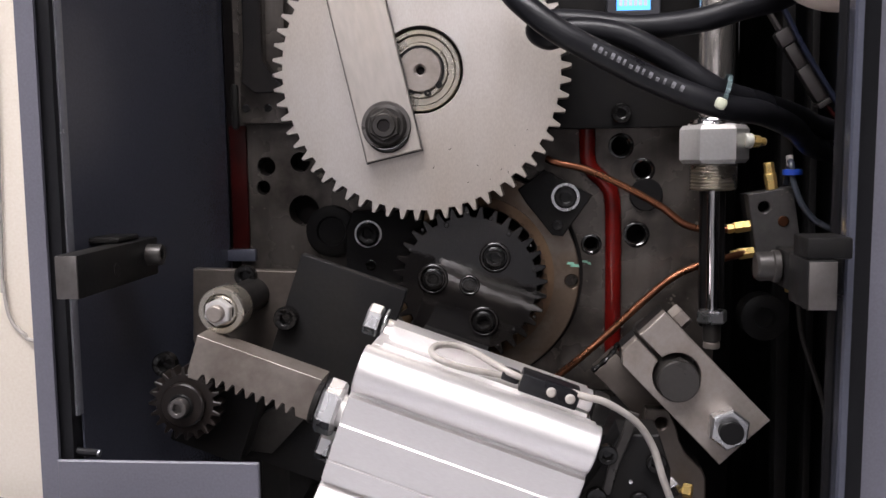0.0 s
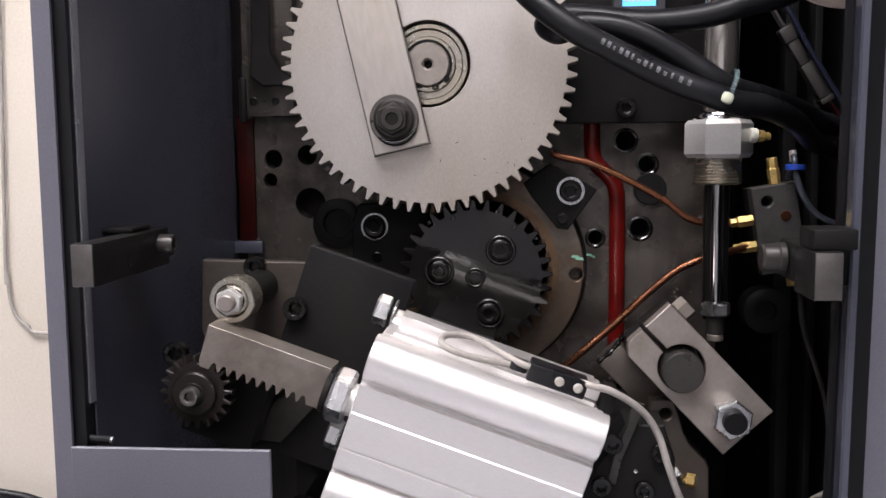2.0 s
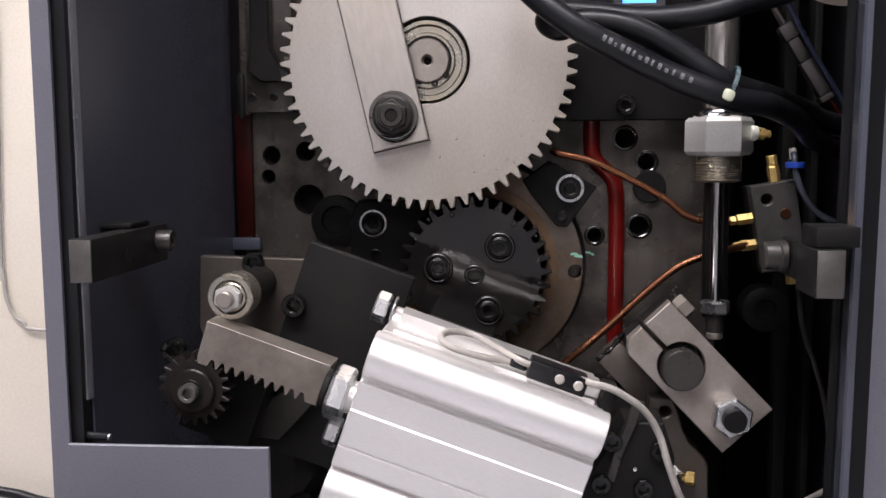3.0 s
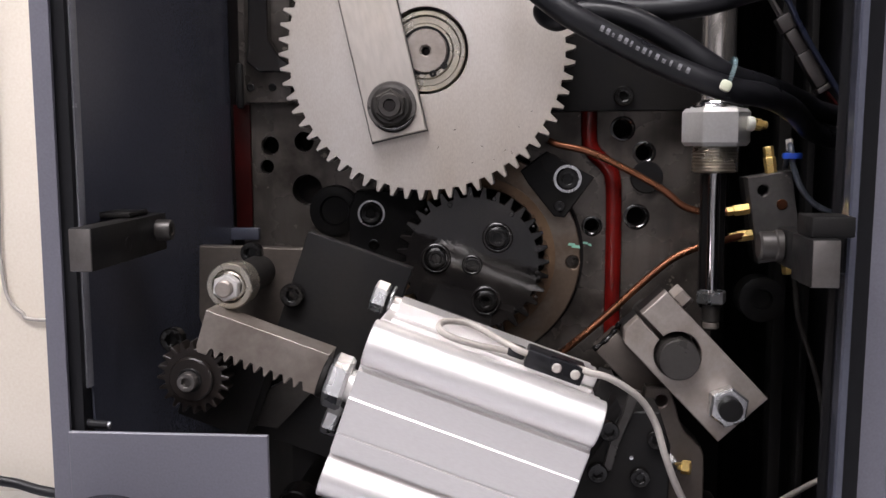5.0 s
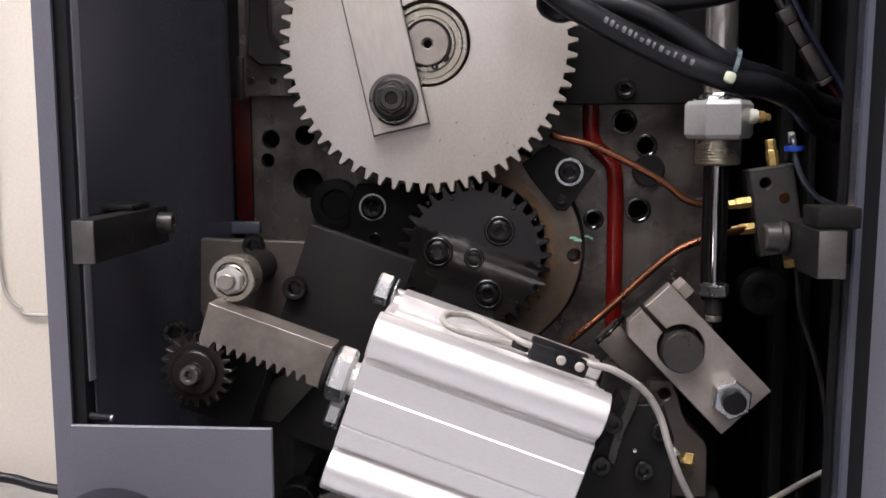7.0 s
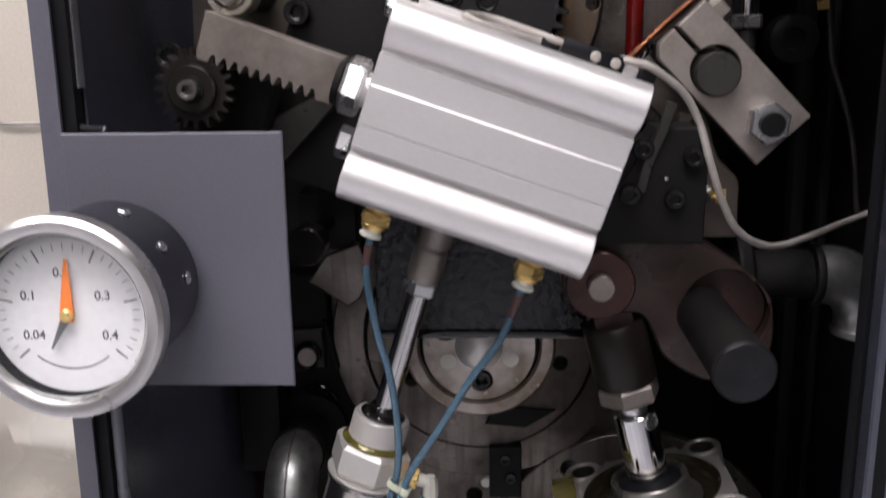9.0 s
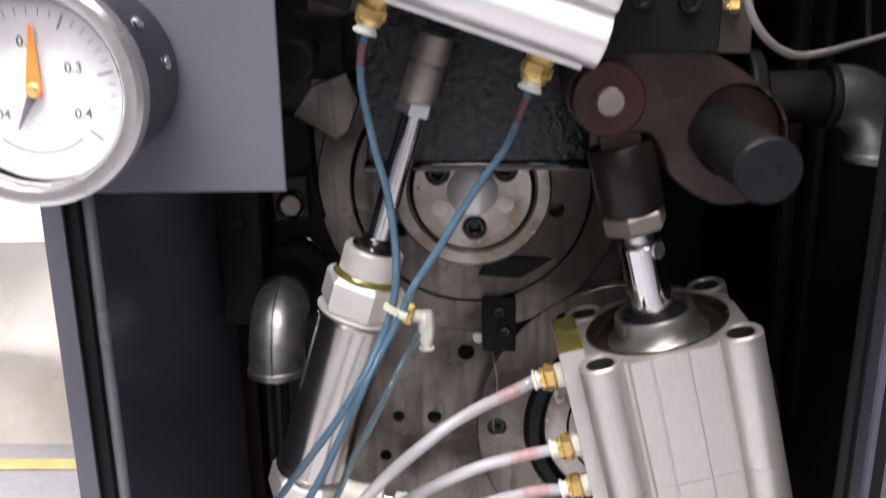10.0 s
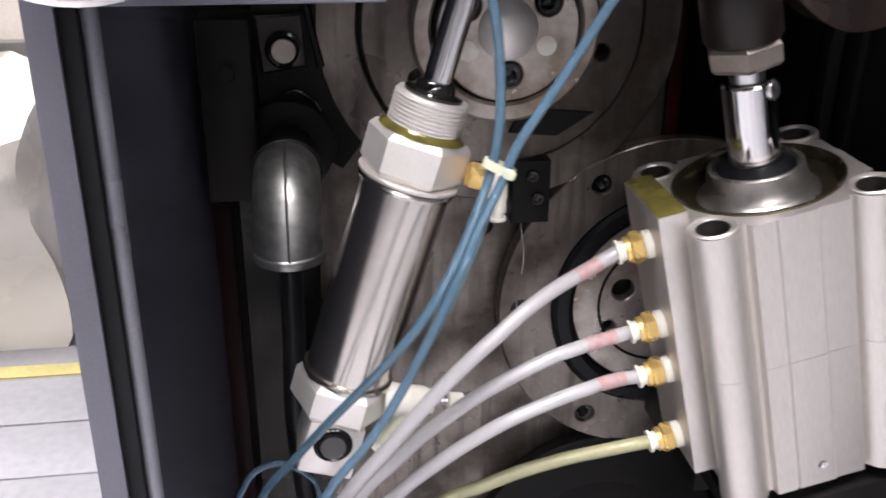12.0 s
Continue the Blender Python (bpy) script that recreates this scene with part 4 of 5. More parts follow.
part("rod_eye", lathe([(0, c_len + 0.0052), (0.0105, c_len + 0.0052), (0.0112, c_len + 0.007), (0.0112, c_len + 0.026), (0.0105, c_len + 0.0262), (0.0100, c_len + 0.028), (0.0118, c_len + 0.030), (0.0118, c_len + 0.045), (0, c_len + 0.045)], 40), RACK, cyl_c, "steel rod end")
port_c = part("push_fitting", hex_nut(0.0075, 0.003, 0.011, 0.2), BRASS, cyl_c, "brass fitting", pose(0.0232, -0.012, CT + 0.014, 0, 90, 0))
part("elbow", sweep([(0, 0, 0.011), (0, 0, 0.0165), (0.0015, 0, 0.0195), (0.006, 0, 0.0215), (0.0150, 0, 0.0240)], 0.0043, 16), NYLON, port_c, "white nylon elbow")
part("elbow_head", lathe([(0, -0.0080), (0.0034, -0.0080), (0.0050, -0.0050), (0.0052, 0.0050), (0.0046, 0.0105), (0, 0.0105)], 8), NYLON, port_c, "", pose(0.0030, 0, 0.0205, 0, 74, 0))
part("release_ring", lathe([(0.0030, 0.0), (0.0036, 0.0), (0.0036, 0.0030), (0.0050, 0.0033), (0.0050, 0.0048), (0.0030, 0.0048)], 24), NYLON, port_c, "", pose(0.0152, 0, 0.0241, 0, 74, 0))
port_c2 = part("push_fitting", lathe([(0, 0.0), (0.0098, 0.0), (0.0100, 0.004), (0.0088, 0.010), (0.0084, 0.022), (0.0074, 0.0245), (0, 0.0245)], 24), NYLON, cyl_c, "white nylon fitting", pose(0.0225, -0.008, 0.0325, 0, 80, 0))
part("neck_ring", lathe([(0, 0.0247), (0.0062, 0.0247), (0.0070, 0.0255), (0.0070, 0.0275), (0.0050, 0.0285), (0, 0.0285)], 20), NYLON, port_c2)
part("screw", rod(0.0026, 0.0285, 0.0365), ZINC, port_c2)
part("screw_cap", rod(0.0052, 0.0365, 0.0450), NYLON, port_c2)
part("leg", sweep([(0.001, 0, 0.015), (0.010, 0, 0.0135), (0.020, 0, 0.0085), (0.0290, 0, 0.0030)], 0.0068, 16), TIE, port_c2, "yellowed nylon leg")
part("release_ring", lathe([(0.0030, 0.0), (0.0050, 0.0), (0.0050, 0.0024), (0.0066, 0.0028), (0.0066, 0.0044), (0.0030, 0.0044)], 20), NYLON, port_c2, "", pose(0.0292, 0, 0.0029, 0, 119, 0))
part("pivot_pin", lathe([(0, 0.020), (0.0108, 0.020), (0.0108, 0.0218), (0.0098, 0.0225), (0.0084, 0.0216), (0.0080, 0.0232), (0.0070, 0.0240), (0, 0.0240)], 32), OIL, cyl_c, "black pivot pin", pose(0, 0, 0.006, 90))
solo("pivot_bracket", box(-0.012, 0.012, 0.0, 0.128, -0.025, 0.012, 0.002), BLACK, pose(-0.112, 0.6765, 0.612), "black bracket behind the cylinder foot", "bracket")

# clamp lever
cl = thing("clamp_lever", out(0.1545, 0.6905, 1.033), "grey steel split clamp lever on a shaft", "lever")
e1 = Vector((0.688, -0.725)).normalized()
ang = math.degrees(math.atan2(e1.y, e1.x))
def split_arm(k, r):
    """The lever's outline with the shaft hole and the clamping slot that opens it."""
    body = [(-0.0340, -0.0015), (-0.0340, -0.0135), (-0.0275, -0.0198), (0.0620, -0.0198), (0.0620, 0.0230), (-0.0340, 0.0230), (-0.0340, 0.0015)]
    return [(x * k, y * k) for x, y in body] + [(0.0013 + r * math.cos(radians(a)), r * math.sin(radians(a))) for a in np.linspace(174, -174, 44)]


part("arm", prism(split_arm(1.0, 0.0152), 0.012, (), 0.022, 0.0006), RACK, cl, "", pose(0, 0, 0, 0, 0, ang))
part("rear_arm", prism(split_arm(0.98, 0.0156), 0.0218, (), 0, 0.0), BLACK, cl, "oil-black rear half of the lever", pose(0, 0, 0, 0, 0, ang))
part("shaft", lathe([(0, -0.115), (0.0142, -0.115), (0.0142, 0.030), (0.0134, 0.0315), (0.0134, 0.0398), (0.0126, 0.0408), (0, 0.0408)], 48), OXIDE, cl, "dark round shaft end", pose(0.0012, -0.0030, 0))
sq = pose(0, 0, 0, 0, 0, ang)
part("nut", hex_nut(0.0132, 0.0345, 0.0470, 0.15), ZINC, cl, "zinc hexagon nut", sq @ pose(0.0455, 0.0010, 0))
part("stud_end", rod(0.0075, 0.034, 0.0530), BLACK, cl, "", sq @ pose(0.0455, 0.0010, 0))
part("clamp_screw", hex_nut(0.0080, 0, 0.0085), RACK, cl, "", sq @ pose(-0.022, 0.0231, 0.018, -90, 0, 0))
part("side_block", box(-0.030, 0.020, -0.040, -0.0200, -0.02, 0.006, 0.001), GRIME, cl, "steel block beside the clamp", sq)
part("oily_edge", sweep([(-0.0315, -0.040, 0.004), (-0.0310, -0.030, 0.005), (-0.0318, -0.020, 0.0045), (-0.0345, -0.0145, 0.010)], lambda t: 0.0017 + 0.0004 * math.sin(23 * t), 10), OIL, cl, "wet black oil along the edge", sq)

# ---- lower shafts and levers ----
hub = thing("shaft_hub", out(0.0095, FACE - 0.004, 0.8165), "worn whitish shaft hub with cap screws and steel rings", "shaft hub")
part("outer_ring", prism(circle(0, 0, 0.118, 90), 0.010, [circle(0, 0, 0.0925, 80)], 0.0003, 0.001), CASTING, hub)
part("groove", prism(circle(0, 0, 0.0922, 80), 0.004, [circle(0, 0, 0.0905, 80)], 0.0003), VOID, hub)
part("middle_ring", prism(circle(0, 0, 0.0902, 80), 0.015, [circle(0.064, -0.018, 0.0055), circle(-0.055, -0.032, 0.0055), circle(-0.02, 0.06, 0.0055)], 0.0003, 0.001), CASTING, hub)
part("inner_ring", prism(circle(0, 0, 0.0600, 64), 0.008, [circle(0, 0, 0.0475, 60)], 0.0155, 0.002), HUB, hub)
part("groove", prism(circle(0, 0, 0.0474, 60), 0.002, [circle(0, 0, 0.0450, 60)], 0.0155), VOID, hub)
hub_bolts = [(0.0290 * math.cos(radians(a)), 0.0290 * math.sin(radians(a)) + 0.0010) for a in (153, 32, -87)]
part("hub_disc", prism(circle(0, 0, 0.0448, 60), 0.012, [circle(x, z, 0.0085) for x, z in hub_bolts], 0.0155, 0.001), HUB, hub)
for x, z in hub_bolts:
    socket_bolt(hub, x, z, 0.0200, 0.0078, 0.0085)
for x, z in ((-0.0245, -0.0125), (0.0245, -0.0100)):
    part("plugged_hole", rod(0.0065, 0.0276, 0.0281), NYLON, hub, "pale plugged hole", pose(x, z, 0))

part("centre_cone", lathe([(0.0190, 0.0276), (0.0182, 0.0284), (0.0120, 0.0312), (0.0060, 0.0332), (0, 0.0340)], 36), ALU_CAP, hub, "bright turned centre")
wedge = thing("pointer_wedge", out(0, FACE - 0.021, 0), "dark flat steel pointer wedge", "wedge")
part("plate", prism([(0.014, 0.748), (0.020, 0.760), (0.036, 0.763), (0.070, 0.760), (0.046, 0.745)], 0.004, (), -0.0015, 0.0006), BLACK, wedge)
solo("loose_string", sweep([(0.024, 0.784, 0.687), (0.029, 0.789, 0.654), (0.026, 0.791, 0.625), (0.027, 0.792, 0.604)], 0.0004, 6), CABLE, pose(0, 0, 0), "thin pale string hanging from the switch block", "string")

disc = thing("shaft_cover", out(0.136, FACE - 0.004, 0.614), "round dark cover ring with a light inner disc", "shaft cover", "shaft covers")
ring_holes = [(0.107 * math.cos(radians(a)), 0.107 * math.sin(radians(a))) for a in range(0, 360, 60)]
part("outer_ring", prism(circle(0, 0, 0.1235, 96), 0.012, [circle(0, 0, 0.0845, 80)] + [circle(x, y, 0.0072) for x, y in ring_holes], 0.0003, 0.001), CASTING, disc)
part("rubber_ring", lathe([(0.0690, 0.0003), (0.0840, 0.0003), (0.0840, 0.013), (0.081, 0.016), (0.073, 0.016), (0.0690, 0.013)], 80), RUBBER, disc, "black rubber ring")
part("inner_disc", prism(circle(0, 0, 0.0687, 70), 0.010, [circle(-0.031, 0.010, 0.0085), circle(-0.040, -0.020, 0.0055), circle(0.030, 0.012, 0.0085)], 0.0003, 0.001), HUB, disc)
part("step", prism(circle(0, 0, 0.050, 64), 0.0006, [circle(0, 0, 0.0480, 64)], 0.0104), VOID, disc)
for x, y in ring_holes:
    socket_bolt(disc, x, y, 0.002, 0.0070, 0.008)

disc3 = thing("shaft_cover", out(0.100, FACE - 0.004, 0.400), "round dark lower cover ring", "shaft cover", "shaft covers")
part("outer_ring", prism(circle(0, 0, 0.098, 80), 0.012, [circle(0, 0, 0.055, 60)], 0.0003, 0.001), BLACK, disc3)
part("inner_disc", rod(0.0548, 0.0003, 0.006), BLACK, disc3)

# black rough casting between the shafts
casting = thing("black_casting", pose(0.0, 0.795, 0.925), "rough black painted casting block", "casting")
part("block", box(-0.060, 0.085, -0.10, 0.0, -0.070, 0.075, 0.002), ROUGH, casting)
part("lower_lip", box(-0.062, 0.087, -0.102, 0.0, -0.0752, -0.0702, 0.0012), OIL, casting, "oil-wet lower edge")

# small switch block
swb = thing("switch_block", out(0.030, FACE - 0.004, 0.707), "small black switch block with a white screw", "switch")
part("body", box(-0.013, 0.013, -0.022, 0.022, 0.0003, 0.022, 0.001), BLACK, swb)
part("screw", rod(0.0045, 0, 0.006), NYLON, swb, "white screw", pose(-0.016, -0.017, 0.0003))
part("base", box(-0.045, -0.014, 0.005, 0.022, 0.0003, 0.010, 0.001), BLACK, swb)
for x, z in ((0.0, 0.012), (0.004, -0.004)):
    socket_bolt(swb, x, z, 0.0222, 0.0045, 0.003)

# cam lever with its peg
cam_lever = thing("cam_lever", out(0.166, 0.700, 0.889), "dark brown cast cam lever linked to the cylinder", "lever")
arm = [(-0.079 + 0.0235 * math.cos(radians(a)), 0.0165 + 0.0235 * math.sin(radians(a))) for a in np.linspace(275, 105, 16)]
back = smooth_path([(-0.072, 0.0425, 0), (-0.052, 0.0450, 0), (-0.030, 0.0430, 0), (-0.004, 0.0320, 0), (0.022, 0.0100, 0), (0.031, -0.014, 0), (0.028, -0.036, 0), (0.012, -0.050, 0), (-0.012, -0.0510, 0), (-0.036, -0.0360, 0), (-0.0440, -0.0190, 0), (-0.052, -0.0080, 0), (-0.064, -0.0070, 0)], 5)
arm += [(p.x, p.y) for p in back]
part("arm", prism(arm, 0.030, [circle(0.001, -0.007, 0.0275, 48)], 0.022, 0.0012), ARM, cam_lever, "worn brown cast arm")
part("boss", lathe([(0, 0.0), (0.0272, 0.0), (0.0272, 0.041), (0.0262, 0.042), (0, 0.042)], 56), BROWN, cam_lever, "dark red-brown recessed boss", pose(0.001, -0.007, 0))
part("eye", rod(0.0215, 0.0522, 0.0660, 0.001, 40), BROWN, cam_lever, "", pose(-0.079, 0.0145, 0))
part("pin", rod(0.0082, 0.0660, 0.0740, 0.0008, 32), RACK, cam_lever, "bright pin end", pose(-0.079, 0.0145, 0))
part("peg", lathe([(0, 0.0422), (0.0165, 0.0422), (0.0165, 0.148), (0.0172, 0.1482), (0.0172, 0.1550), (0.0163, 0.1560), (0, 0.1560)], 48), BLACK, cam_lever, "black peg with a worn end face", pose(-0.013, -0.0080, 0))
part("worn_face", rod(0.0160, 0.1562, 0.1568), PEG, cam_lever, "worn grey end face", pose(-0.013, -0.0080, 0))
part("shaft", rod(0.02, -0.10, 0.0), BLACK, cam_lever)
part("grease_nipple", rod(0.004, 0, 0.004), ZINC, cam_lever, "", pose(0.020, -0.030, 0.0522))

# block with cap screws beside the clamp
bb = thing("bearing_block", out(0, 0.665, 0), "black bearing block with cap screws", "bearing block")
part("block", prism([(0.075, 0.930), (0.118, 1.000), (0.142, 1.000), (0.149, 0.978), (0.148, 0.930)], 0.035, (), -0.005, 0.001), BLACK, bb)
side = [(0.125, 0.925), (0.138, 1.006), (0.1530, 1.006), (0.1577, 0.9946), (0.1600, 0.9850), (0.1640, 0.9760), (0.1753, 0.9648), (0.1773, 0.9597), (0.1775, 0.925)]
part("side_plate", prism(side, 0.0260, [circle(0.1480, 0.9965, 0.0040)], -0.034, 0.001), GRIME, bb, "brown-grey steel side plate with a shaped edge")
for x, z, h in ((0.1400, 0.9830, 0.0302), (0.1298, 0.9580, 0.0302), (0.1100, 0.9880, 0.0302), (0.1032, 0.9605, 0.0302)):
    socket_bolt(bb, x, z, h, 0.0064, 0.005)
part("strap", prism([(0.1225, 1.0160), (0.1296, 1.0138), (0.1246, 0.9991), (0.1164, 0.9794), (0.1121, 0.9618), (0.1060, 0.9618), (0.1105, 0.9800), (0.1185, 1.0000)], 0.0024, (), 0.0304, 0.0006), OXIDE, bb, "dark steel strap")
# Small chrome bead added as a bright glint between the screws.
part("glint_bead", lathe([(0.0016, 0), (0.0013, 0.0008), (0, 0.0011)], 12), CHROME, bb, "chrome bead standing in for a wet glint", pose(0.1245, 0.9700, 0.0302))
nub = part("brass_nut", hex_nut(0.0046, 0, 0.0062, 0.2), BRASS, bb, "brass nut", pose(0.1615, 0.9532, -0.0030, 0, 70, 0))
part("stem", rod(0.0022, -0.0040, 0.0), BRASS, nub)
part("foot", rod(0.0030, -0.0075, -0.0040), BRASS, nub)
part("hex_screw", hex_nut(0.0058, 0, 0.0085, 0.4), ZINC, bb, "zinc hexagon screw", pose(0.1530, 0.9560, -0.0078, 20, 25, 0))
part("post", box(0.10, 0.16, 0.93, 0.98, -0.14, -0.0345), BLACK, bb)

# pipe elbows
def pipe_elbow(m, label, run, drop):
    """Cast elbow on a black pipe that leaves the wall along local z; the mouth points down local -y."""
    e = thing("pipe_elbow", m, label, "pipe elbow", "pipe elbows")
    r, bend = 0.0195, 0.030
    arc = [(0, -bend + bend * math.cos(a), run + bend * math.sin(a)) for a in np.linspace(0, math.pi / 2, 9)]
    part("bend", sweep([(0, 0, run - 0.006)] + arc + [(0, -drop, run + bend)], r, 32, 3), GALV, e)
    lip = [(0.0150, 0), (0.0208, 0), (0.0214, 0.002), (0.0208, 0.0045), (0.0196, 0.0055)]
    part("rim", lathe(lip, 40), GALV, e, "", pose(0, -drop - 0.001, run + bend, -90, 0, 0))
    part("lock_ring", lathe(lip, 40), BLACK, e, "black lock ring", pose(0, 0, run - 0.008))
    seam = [(0, r, run - 0.004)] + [(0, -bend + (bend + r) * math.cos(a), run + (bend + r) * math.sin(a)) for a in np.linspace(0, math.pi / 2, 9)] + [(0, -drop, run + bend + r)]
    part("mould_seam", sweep(seam, 0.0008, 6, 2), DARKSTEEL, e)
    part("pipe", rod(0.0165, 0.0, run - 0.0082, 0.001, 32), BLACK, e, "black pipe")
    part("wall_collar", lathe([(0.0166, 0.012), (0.0300, 0.012), (0.0310, 0.014), (0.0300, 0.020), (0.0250, 0.023), (0.0166, 0.023)], 40), BLACK, e, "black screwed collar")
    return e


pipe_elbow(out(-0.1290, 0.802, 0.7435), "galvanised pipe elbow pointing down", 0.072, 0.0375)
pipe_elbow(pose(0.1665, 0.690, 0.8965) @ pose(0, 0, 0, 90, 0, 90), "galvanised pipe elbow on a black pipe", 0.072, 0.040)
solo("drain_hose", sweep([(-0.129, 0.702, 0.702), (-0.130, 0.706, 0.65), (-0.132, 0.715, 0.58), (-0.125, 0.72, 0.48)], 0.007, 12), RUBBER, pose(0, 0, 0), "black hose below the pipe elbow", "hose")

# pin plate at the left
pp = thing("pin_plate", out(0, FACE - 0.004, 0), "dark bracket plate with a bright pin", "bracket")
part("plate", prism([(-0.148, 0.87), (-0.1136, 0.87), (-0.1116, 0.8322), (-0.1032, 0.7907), (-0.1048, 0.7858), (-0.0889, 0.7562), (-0.0779, 0.764), (-0.0791, 0.7446), (-0.0941, 0.7246), (-0.11, 0.735), (-0.145, 0.745)], 0.010, (), 0.0003, 0.001), BLACK, pp)
part("ridge", prism([(-0.1156, 0.8333), (-0.112, 0.8332), (-0.1033, 0.7936), (-0.1081, 0.7923)], 0.005, (), 0.0104, 0.001), BLACK, pp, "raised oily edge of the plate")
part("pad", prism([(-0.1446, 0.8255), (-0.1153, 0.827), (-0.1136, 0.7943), (-0.1417, 0.7901)], 0.0070, (), 0.0104, 0.0015), SLEEVE, pp, "dark raised pad round the pin")
part("collar", lathe([(0.0076, 0.0176), (0.0112, 0.0176), (0.0116, 0.0186), (0.0112, 0.0206), (0.0096, 0.0212), (0.0076, 0.0206)], 32), BOLT, pp, "dark snap collar", pose(-0.1278, 0.8054, 0))
part("pin", rod(0.0075, 0.0105, 0.0232, 0.0005, 32), RACK, pp, "bright pin end", pose(-0.1278, 0.8054, 0))
part("lobe", sweep([(-0.1319, 0.7749, 0.012), (-0.1233, 0.7782, 0.012), (-0.1152, 0.7744, 0.012), (-0.1085, 0.767, 0.012), (-0.1062, 0.7551, 0.012), (-0.1075, 0.7417, 0.012)], 0.0018, 10), OIL, pp, "wet rounded rim")
part("flap", box(-0.176, -0.146, 0.72, 0.83, 0.02, 0.05, 0.001), BLACK, pp, "dull dark flap")
part("bolt", rod(0.005, 0.05, 0.056), BLACK, pp, "", pose(-0.160, 0.80, 0))

kb = thing("limit_roller", out(-0.097, 0.664, 0.9265), "black round roller behind the gauge plate", "roller")
part("wheel", rod(0.0125, 0.0, 0.022, 0.0012, 40), BOLT, kb)
part("stem", rod(0.006, -0.06, 0.0), BLACK, kb)
part("holder", box(-0.02, 0.02, -0.02, 0.02, -0.15, -0.06), BLACK, kb)
tab = thing("catch_plate", out(0, 0.725, 0), "worn grey steel catch plate", "catch")
part("plate", prism([(-0.098, 0.903), (-0.111, 0.884), (-0.083, 0.866), (-0.074, 0.872), (-0.066, 0.893), (-0.074, 0.912)], 0.008, (), 0, 0.001), CASTING, tab)
part("post", box(-0.10, -0.078, 0.872, 0.890, -0.078, -0.0005), BLACK, tab)

# ---- upper right: rod cylinder, manifold, pipes ----
rc = thing("round_cylinder", pose(0.1875, 0.716, 1.192), "silver air cylinder with hexagon nose and thin rod", "pneumatic cylinder", "pneumatic cylinders")
part("tube", rod(0.0108, 0.0052, 0.25, 0.001, 40), PALE_TUBE, rc)
part("collar", lathe([(0.0, 0.0), (0.0176, 0.0), (0.0180, 0.0010), (0.0176, 0.0020), (0.0164, 0.0024), (0.0166, 0.0034), (0.0160, 0.0044), (0.0, 0.0050)], 40), CHROME, rc)
part("hex_body", hex_nut(0.0231, -0.0260, -0.0002, -0.05), SATIN, rc)
thr = [(0, -0.0262)]
for k in range(8):
    z = -0.0262 - k * 0.0022
    thr += [(0.0148, z), (0.0158, z - 0.0008), (0.0158, z - 0.0013), (0.0148, z - 0.0021)]
part("thread", lathe(thr + [(0.0138, -0.0442), (0, -0.0442)], 40), RACE, rc, "threaded nose")
part("piston_rod", rod(0.0042, -0.134, -0.044), CHROME, rc)
part("jam_nut", hex_nut(0.0105, -0.136, -0.127, 0.1), ZINC, rc)
part("rod_end", rod(0.0062, -0.149, -0.136), OXIDE, rc)
part("rod_tip", rod(0.0058, -0.154, -0.1492), RACK, rc, "bright rod tip")
solo("rod_guide", box(0.1815, 0.1985, 0.7285, 0.738, 1.050, 1.147, 0.002), BLACK, pose(0, 0, 0), "black guide bar behind the thin rod", "guide")

mf = thing("manifold_block", out(0.2435, 0.785, 1.112), "grey steel lubrication manifold block with brass fittings", "manifold")
tilt = pose(0, 0, 0, 0, 0, 9)
part("block", prism(rect(-0.0165, 0.0165, -0.0330, 0.0330), 0.014, [circle(-0.006, 0.0215, 0.0042, 18)], 0, 0.0008), MANIFOLD, mf, "", tilt)
part("block_back", box(-0.0160, 0.0160, -0.032, 0.032, -0.018, -0.0002), BLACK, mf, "", tilt)
part("screw", rod(0.0040, 0.0142, 0.0155), COPPER, mf, "", tilt @ pose(0.006, 0.009, 0))
for y in (0.009, -0.011):
    f = part("brass_fitting", hex_nut(0.0046, 0, 0.012), BRASS, mf, "", tilt @ pose(-0.0166, y, 0.007, 0, -90, 0))
    part("compression_nut", hex_nut(0.0038, 0.012, 0.017), BRASS, f)
f = part("brass_elbow", hex_nut(0.0045, 0, 0.012), BRASS, mf, "", tilt @ pose(0.003, 0.0331, 0.007, -90, -16, 0))
part("nipple", hex_nut(0.0038, 0.012, 0.020), BRASS, f)
f = part("brass_elbow", hex_nut(0.0045, 0, 0.012), BRASS, mf, "", tilt @ pose(0.006, -0.0331, 0.007, 90, 0, 0))
nipple = thing("brass_nipple", along((0.2065, 0.708, 1.1812), (0.2200, 0.710, 1.1800)), "small brass nipple with a white washer on the cylinder", "fitting")
part("hexagon", hex_nut(0.0042, 0.0050, 0.0100, 0.3), BRASS, nipple)
part("spout", rod(0.0028, 0.0100, 0.0140), BRASS, nipple)
part("washer", rod(0.0050, 0.0, 0.0048), NYLON, nipple, "white washer")
bt = thing("grey_hose", pose(0, 0, 0), "thin dark air hose with a blue ring", "hose")
part("hose", sweep([(0.249, 0.770, 1.150), (0.2475, 0.752, 1.166), (0.2485, 0.745, 1.150), (0.256, 0.742, 1.132), (0.270, 0.74, 1.120), (0.305, 0.74, 1.110)], 0.0023, 12), HOSE, bt)
part("pale_tip", sweep([(0.2478, 0.753, 1.1625), (0.2474, 0.755, 1.1700)], 0.0026, 12, 2), CABLE, bt, "pale hose tip")
